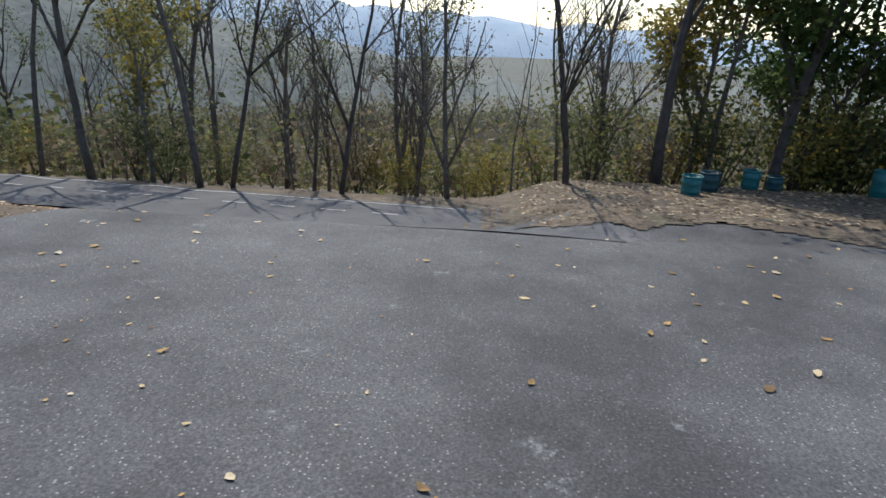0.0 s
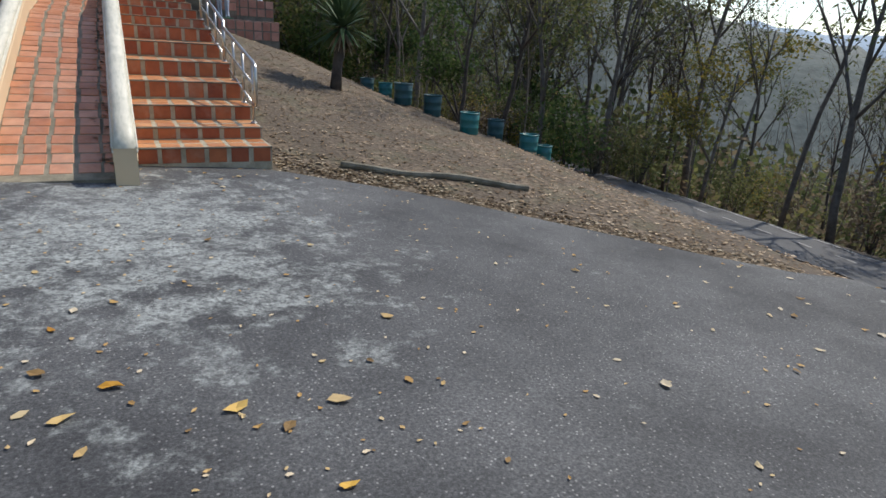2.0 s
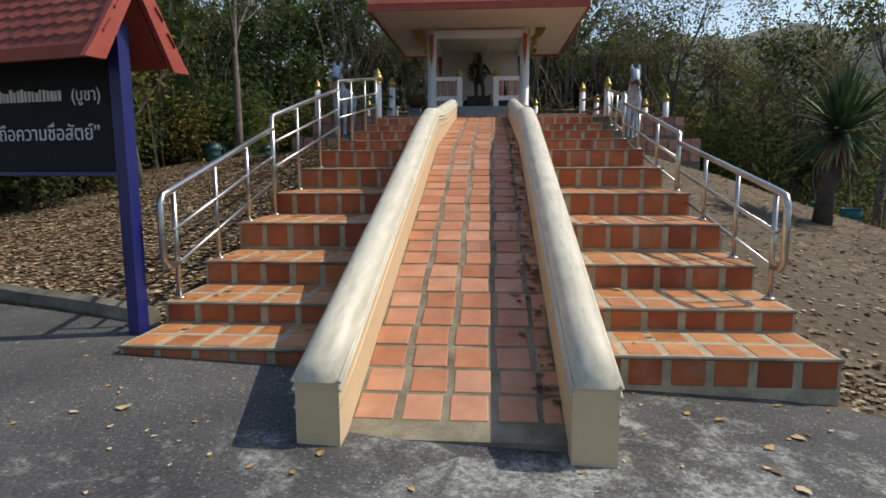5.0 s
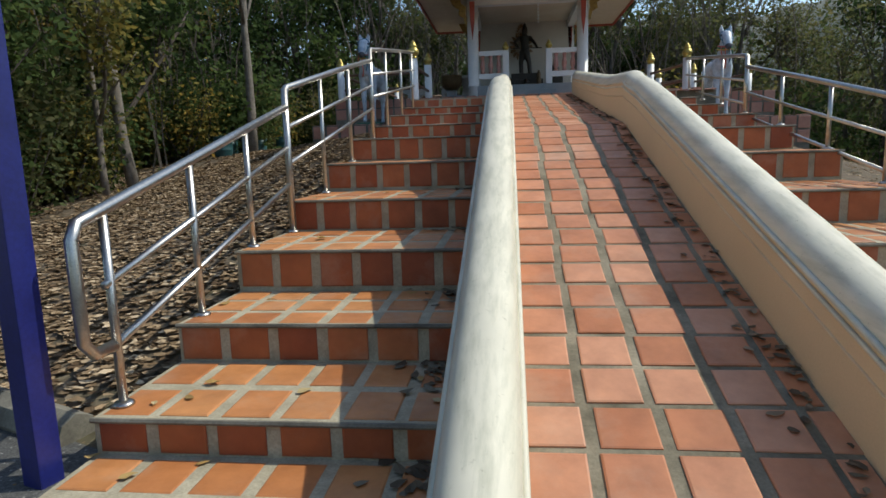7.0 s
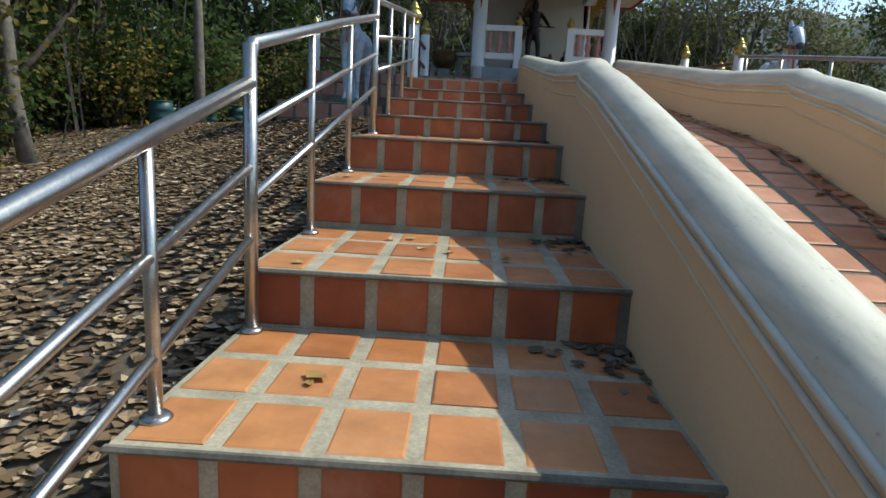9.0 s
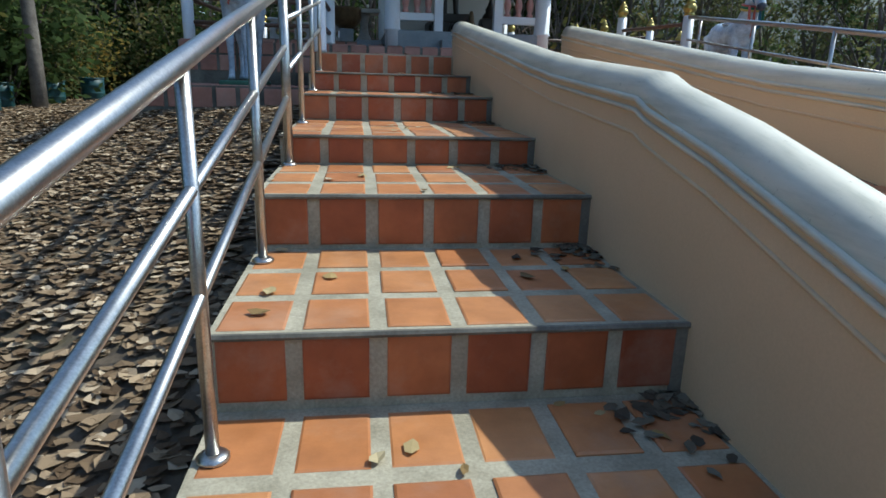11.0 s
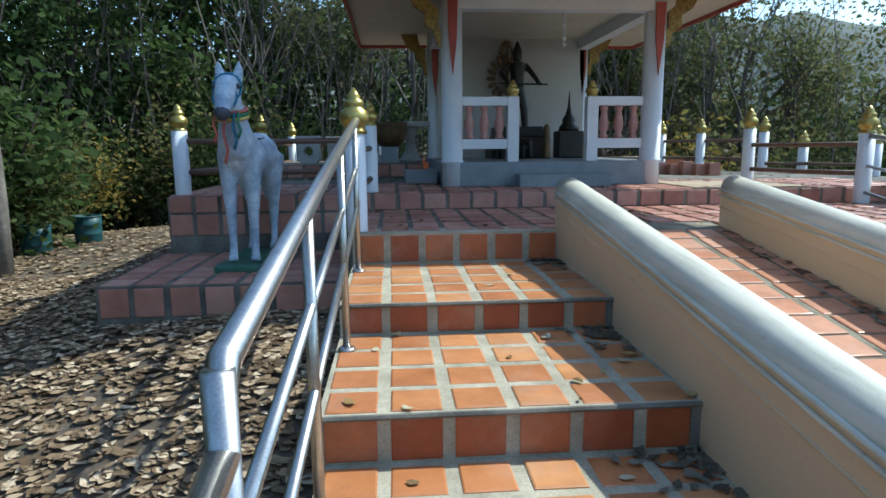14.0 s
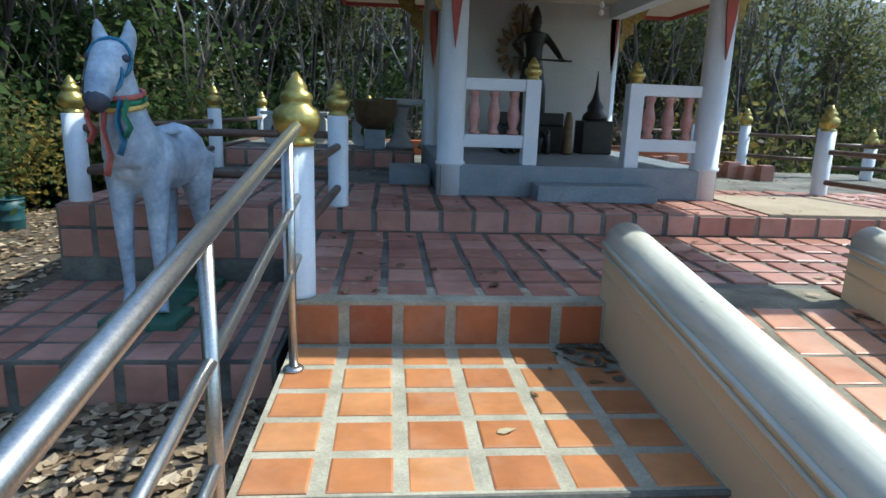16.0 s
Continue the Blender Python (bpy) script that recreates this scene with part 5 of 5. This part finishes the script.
brushwood("brushwood", 160, lambda r: (r.uniform(-14, -7.6), r.uniform(5.5, 19)), 2.0, 6, BARK, "slender grey saplings at the edge of the wood")


def yucca(x, y):
    rnd = random.Random(8)
    t = thing("yucca", "spiky green yucca on a short shaggy trunk", "yucca", at=(x, y, ground_z(x, y) - .05))
    bm = bmesh.new()
    tube(bm, [(0, 0, 0), (.03, 0, .45), (.10, 0, .9), (.14, 0, 1.25)], [.13, .10, .12, .09], 12)
    part("trunk", bm, BARK_DARK, t, "shaggy brown trunk", True)
    for nm, cnt, mat, lo, hi in (("leaf_rosette", 210, YUCCA, -35, 85), ("dry_skirt", 70, LEAF_BROWN, -80, -45)):
        bm = bmesh.new()
        for _ in range(cnt):
            az, el = rnd.uniform(0, 6.283), radians(rnd.uniform(lo, hi))
            d = Vector((math.cos(az) * math.cos(el), math.sin(az) * math.cos(el), math.sin(el)))
            side = d.cross(Vector((0, 0, 1))).normalized()
            ln, w = rnd.uniform(.75, 1.02) * (0.6 if nm == "dry_skirt" else 1), .032
            o = Vector((.14, 0, 1.25))
            q = [o + d * .03, o + d * ln * .5, o + d * ln + Vector((0, 0, -.10 * math.cos(el)))]
            v = [bm.verts.new(p) for p in (q[0] - side * w * .7, q[0] + side * w * .7, q[1] + side * w, q[1] - side * w, q[2])]
            bm.faces.new((v[0], v[1], v[2], v[3]))
            bm.faces.new((v[3], v[2], v[4]))
        part(nm, bm, mat, t)


yucca(4.65, 5.95)

# ---- fallen leaves ----
def fallen(name, n, region, height, size, label, mat=None):
    rnd = random.Random(n)
    verts, faces = [], []
    for _ in range(n):
        x, y = region(rnd)
        z = height(x, y)
        if z is None:
            continue
        az, s = rnd.uniform(0, 6.283), size * rnd.uniform(.55, 1.35)
        c, sn, k, wide = math.cos(az) * s, math.sin(az) * s, len(verts), rnd.uniform(.2, .34)
        curl, tip, flat = rnd.uniform(.02, .17) * s, rnd.uniform(0, .2) * s, rnd.uniform(0, .08) * s
        for a, b, u in ((-.5, 0, tip), (rnd.uniform(-.34, -.2), wide * .8, curl), (rnd.uniform(.05, .25), wide, curl * .6), (.5, rnd.uniform(-.12, .12), tip * .8), (rnd.uniform(.08, .28), -wide * .85, curl * 1.2), (rnd.uniform(-.3, -.12), -wide, curl * .5), (0, 0, flat)):
            verts.append((x + a * c - b * sn, y + a * sn + b * c, z + .004 + u))
        faces += [(k + q, k + (q + 1) % 6, k + 6) for q in range(6)]
    me = bpy.data.meshes.new(name)
    me.from_pydata(verts, [], faces)
    me.materials.append(mat or LEAF_FALLEN)
    return tagged(new(name, me), label, "fallen leaves", kind="stuff")


def on_mound(x, y):
    if y < along(x, EDGE) + .02 or (-2.36 < x < 2.35 and y > 1.0) or (x > -4 and x < 3.8 and y > 10.7):
        return None
    return ground_z(x, y) - .025


def on_forecourt(x, y):
    return ground_z(x, y) + .006 if y < along(x, EDGE) and x < 8.2 and not (-.8 < x < .76 and y > -.05) else None


fallen("dead_leaves", 24000, lambda r: (r.uniform(-6.5, -2.36), r.uniform(1.6, 13)), on_mound, .086, "thick carpet of curled brown leaves")
fallen("dead_leaves", 15000, lambda r: (r.uniform(-12, -5), r.uniform(2.5, 19)), on_mound, .10, "carpet of curled brown leaves")
fallen("dead_leaves", 9000, lambda r: (r.uniform(2.3, 9), r.uniform(-4, 14)), on_mound, .06, "scattered dry leaves on the mound")


def by_edge(r):
    x = r.uniform(2.3, 7.2)
    return x, along(x, EDGE) + abs(r.gauss(0, .35)) + .0


fallen("dead_leaves", 2600, by_edge, on_mound, .065, "drift of pale leaves along the asphalt edge")
fallen("dead_leaves", 3600, lambda r: (r.uniform(8.6, 14), r.uniform(-17, -8.6)), lambda x, y: ground_z(x, y) + .014 if verge_outline(x, y) else None, .09, "dry leaves on the verge")
fallen("dead_leaves", 420, lambda r: (r.uniform(-6, 8), r.uniform(-14, 1.2)), on_forecourt, .07, "single pale dry leaves on the asphalt", LEAF_PALE)


fallen("dead_leaves", 900, lambda r: (r.gauss(0.2, 2.6), r.uniform(-8, 1.5)), on_forecourt, .032, "small dry leaf scraps on the asphalt", LEAF_PALE)
fallen("dead_leaves", 11, lambda r: (r.gauss(0.3, 1.0), r.gauss(-4.6, 0.7)), on_forecourt, .095, "large yellow leaves fallen on the asphalt", LEAF_YELLOWED)


def on_steps(x, y):
    if LX0 < x < LX1 or RX0 < x < RX1:
        return tread(y)
    return None


fallen("dead_leaves", 480, lambda r: (LX1 - abs(r.gauss(0, .15)), r.choice([a[0] for a in STEPS[1:]]) - abs(r.gauss(0, .16))), on_steps, .075, "dry leaves gathered on the steps", LEAF_BROWN)
fallen("dead_leaves", 60, lambda r: (r.uniform(LX0, LX1), r.uniform(1.2, 10.4)), on_steps, .07, "dry leaves lying on the steps", LEAF_PALE)
fallen("dead_leaves", 60, lambda r: (RX0 + abs(r.gauss(0, .3)), r.uniform(1.2, 10.4)), on_steps, .07, "dry leaves lying on the steps", LEAF_PALE)
fallen("dead_leaves", 260, lambda r: (.5 - abs(r.gauss(0, .08)), r.uniform(.3, 10.5)), lambda x, y: along(y, RAMP) + .008, .06, "dry leaves along the ramp wall", LEAF_BROWN)
fallen("dead_leaves", 520, lambda r: (r.uniform(-3.6, 3.4), r.uniform(10.6, 15.5)), lambda x, y: P_Z if y < U_Y and -2.3 < x < 2.9 else (U_Z if y > U_Y and not (-1.45 < x < 1.15 and y > 12.7) else None), .07, "dry leaves on the terrace tiles")

# ---- tiles of the stairs, ramp and terraces ----
for st, i, x0, w, y, z, low in later:
    for k in range(6):
        x = x0 + w * (k + .5)
        rh = min(z - low - .03, 0.21)
        # riser tiles take the terracotta that is darkened for shade
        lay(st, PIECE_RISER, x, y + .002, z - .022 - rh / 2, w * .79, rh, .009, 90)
        if i < len(STEPS) - 1:
            nxt, n = STEPS[i + 1][0], ROWS[i]
            d = (nxt - y) / n
            for r in range(n):
                lay(st, PIECE, x, y + d * (r + .5) - .01, z - .013, w * .79, d * .80, .014)
angle = lambda y: math.degrees(math.atan2(along(y + .05, RAMP) - along(y - .05, RAMP), .1))
n_rows, pitch = 46, (10.5 - .25) / 46
for r in range(n_rows):
    y = .25 + pitch * (r + .5)
    for k in range(5):
        w = 1.11 / 4.5
        x = -.58 + w * (k + .5)
        ww = w * .81
        if k == 4:
            x, ww = -.58 + w * 4.22, w * .36
        lay(ramp, PIECE_RAMP, x + .012 * math.sin(r * 1.7), y, along(y, RAMP) - .004, ww, pitch * .91, .012, angle(y))
for k in range(22):
    x = -2.36 + 5.36 * (k + .5) / 22
    for r in range(6):
        if -.6 < x < .55 and r == 0:
            continue
        lay(lower, PIECE_OLD, x, 10.62 + .265 * (r + .5), P_Z - .014, .20, .22, .016)
for k in range(32):
    x = -4.2 + 7.95 * (k + .5) / 32
    lay(upper, PIECE_OLD, x, U_Y + .002, U_Z - .09, .21, .15, .014, 90)
    if x < -2.4 or x > 3.0:
        lay(upper, PIECE_OLD, x, U_Y + .002, U_Z - .29, .21, .20, .014, 90)
    for r in range(6 if not -1.5 < x < 1.2 else 3):
        lay(upper, PIECE_OLD, x, U_Y + .27 * (r + .5), U_Z - .014, .205, .23, .016)
for k in range(7):
    x = -4.25 + 1.83 * (k + .5) / 7
    lay(pad_l, PIECE_OLD, x, 10.752, 1.93 - .13, .21, .22, .014, 90)
    for r in range(6):
        lay(pad_l, PIECE_OLD, x, 10.75 + .243 * (r + .5), 1.926, .21, .205, .014)
for k in range(10):
    lay(dais, PIECE_OLD, -4.05 + 2.49 * (k + .5) / 10, 15.202, 2.71 - .10, .21, .17, .014, 90)
    lay(dais, PIECE_OLD, -4.05 + 2.49 * (k + .5) / 10, 15.33, 2.70, .21, .22, .014)
for k in range(8):
    f = (k + .5) / 8
    lay(upper, PIECE_OLD, 1.75 + 1.15 * f, 16.05 - 1.05 * f, U_Z - .01, .17, .16, .20)
for k in range(7):
    x = 3.02 + 1.58 * (k + .5) / 7
    for z in (1.84 - .12, 1.84 - .36):
        lay(pad_r, PIECE_OLD, x, 10.802, z, .19, .21, .014, 90)
    for r in range(6):
        lay(pad_r, PIECE_OLD, x, 10.8 + .235 * (r + .5), 1.836, .19, .20, .014)
for k in range(5):
    for z in (U_Z - .13, U_Z - .37):
        lay(upper, PIECE_OLD, 3.76 + 1.24 * (k + .5) / 5, 13.302, z, .21, .21, .014, 90)
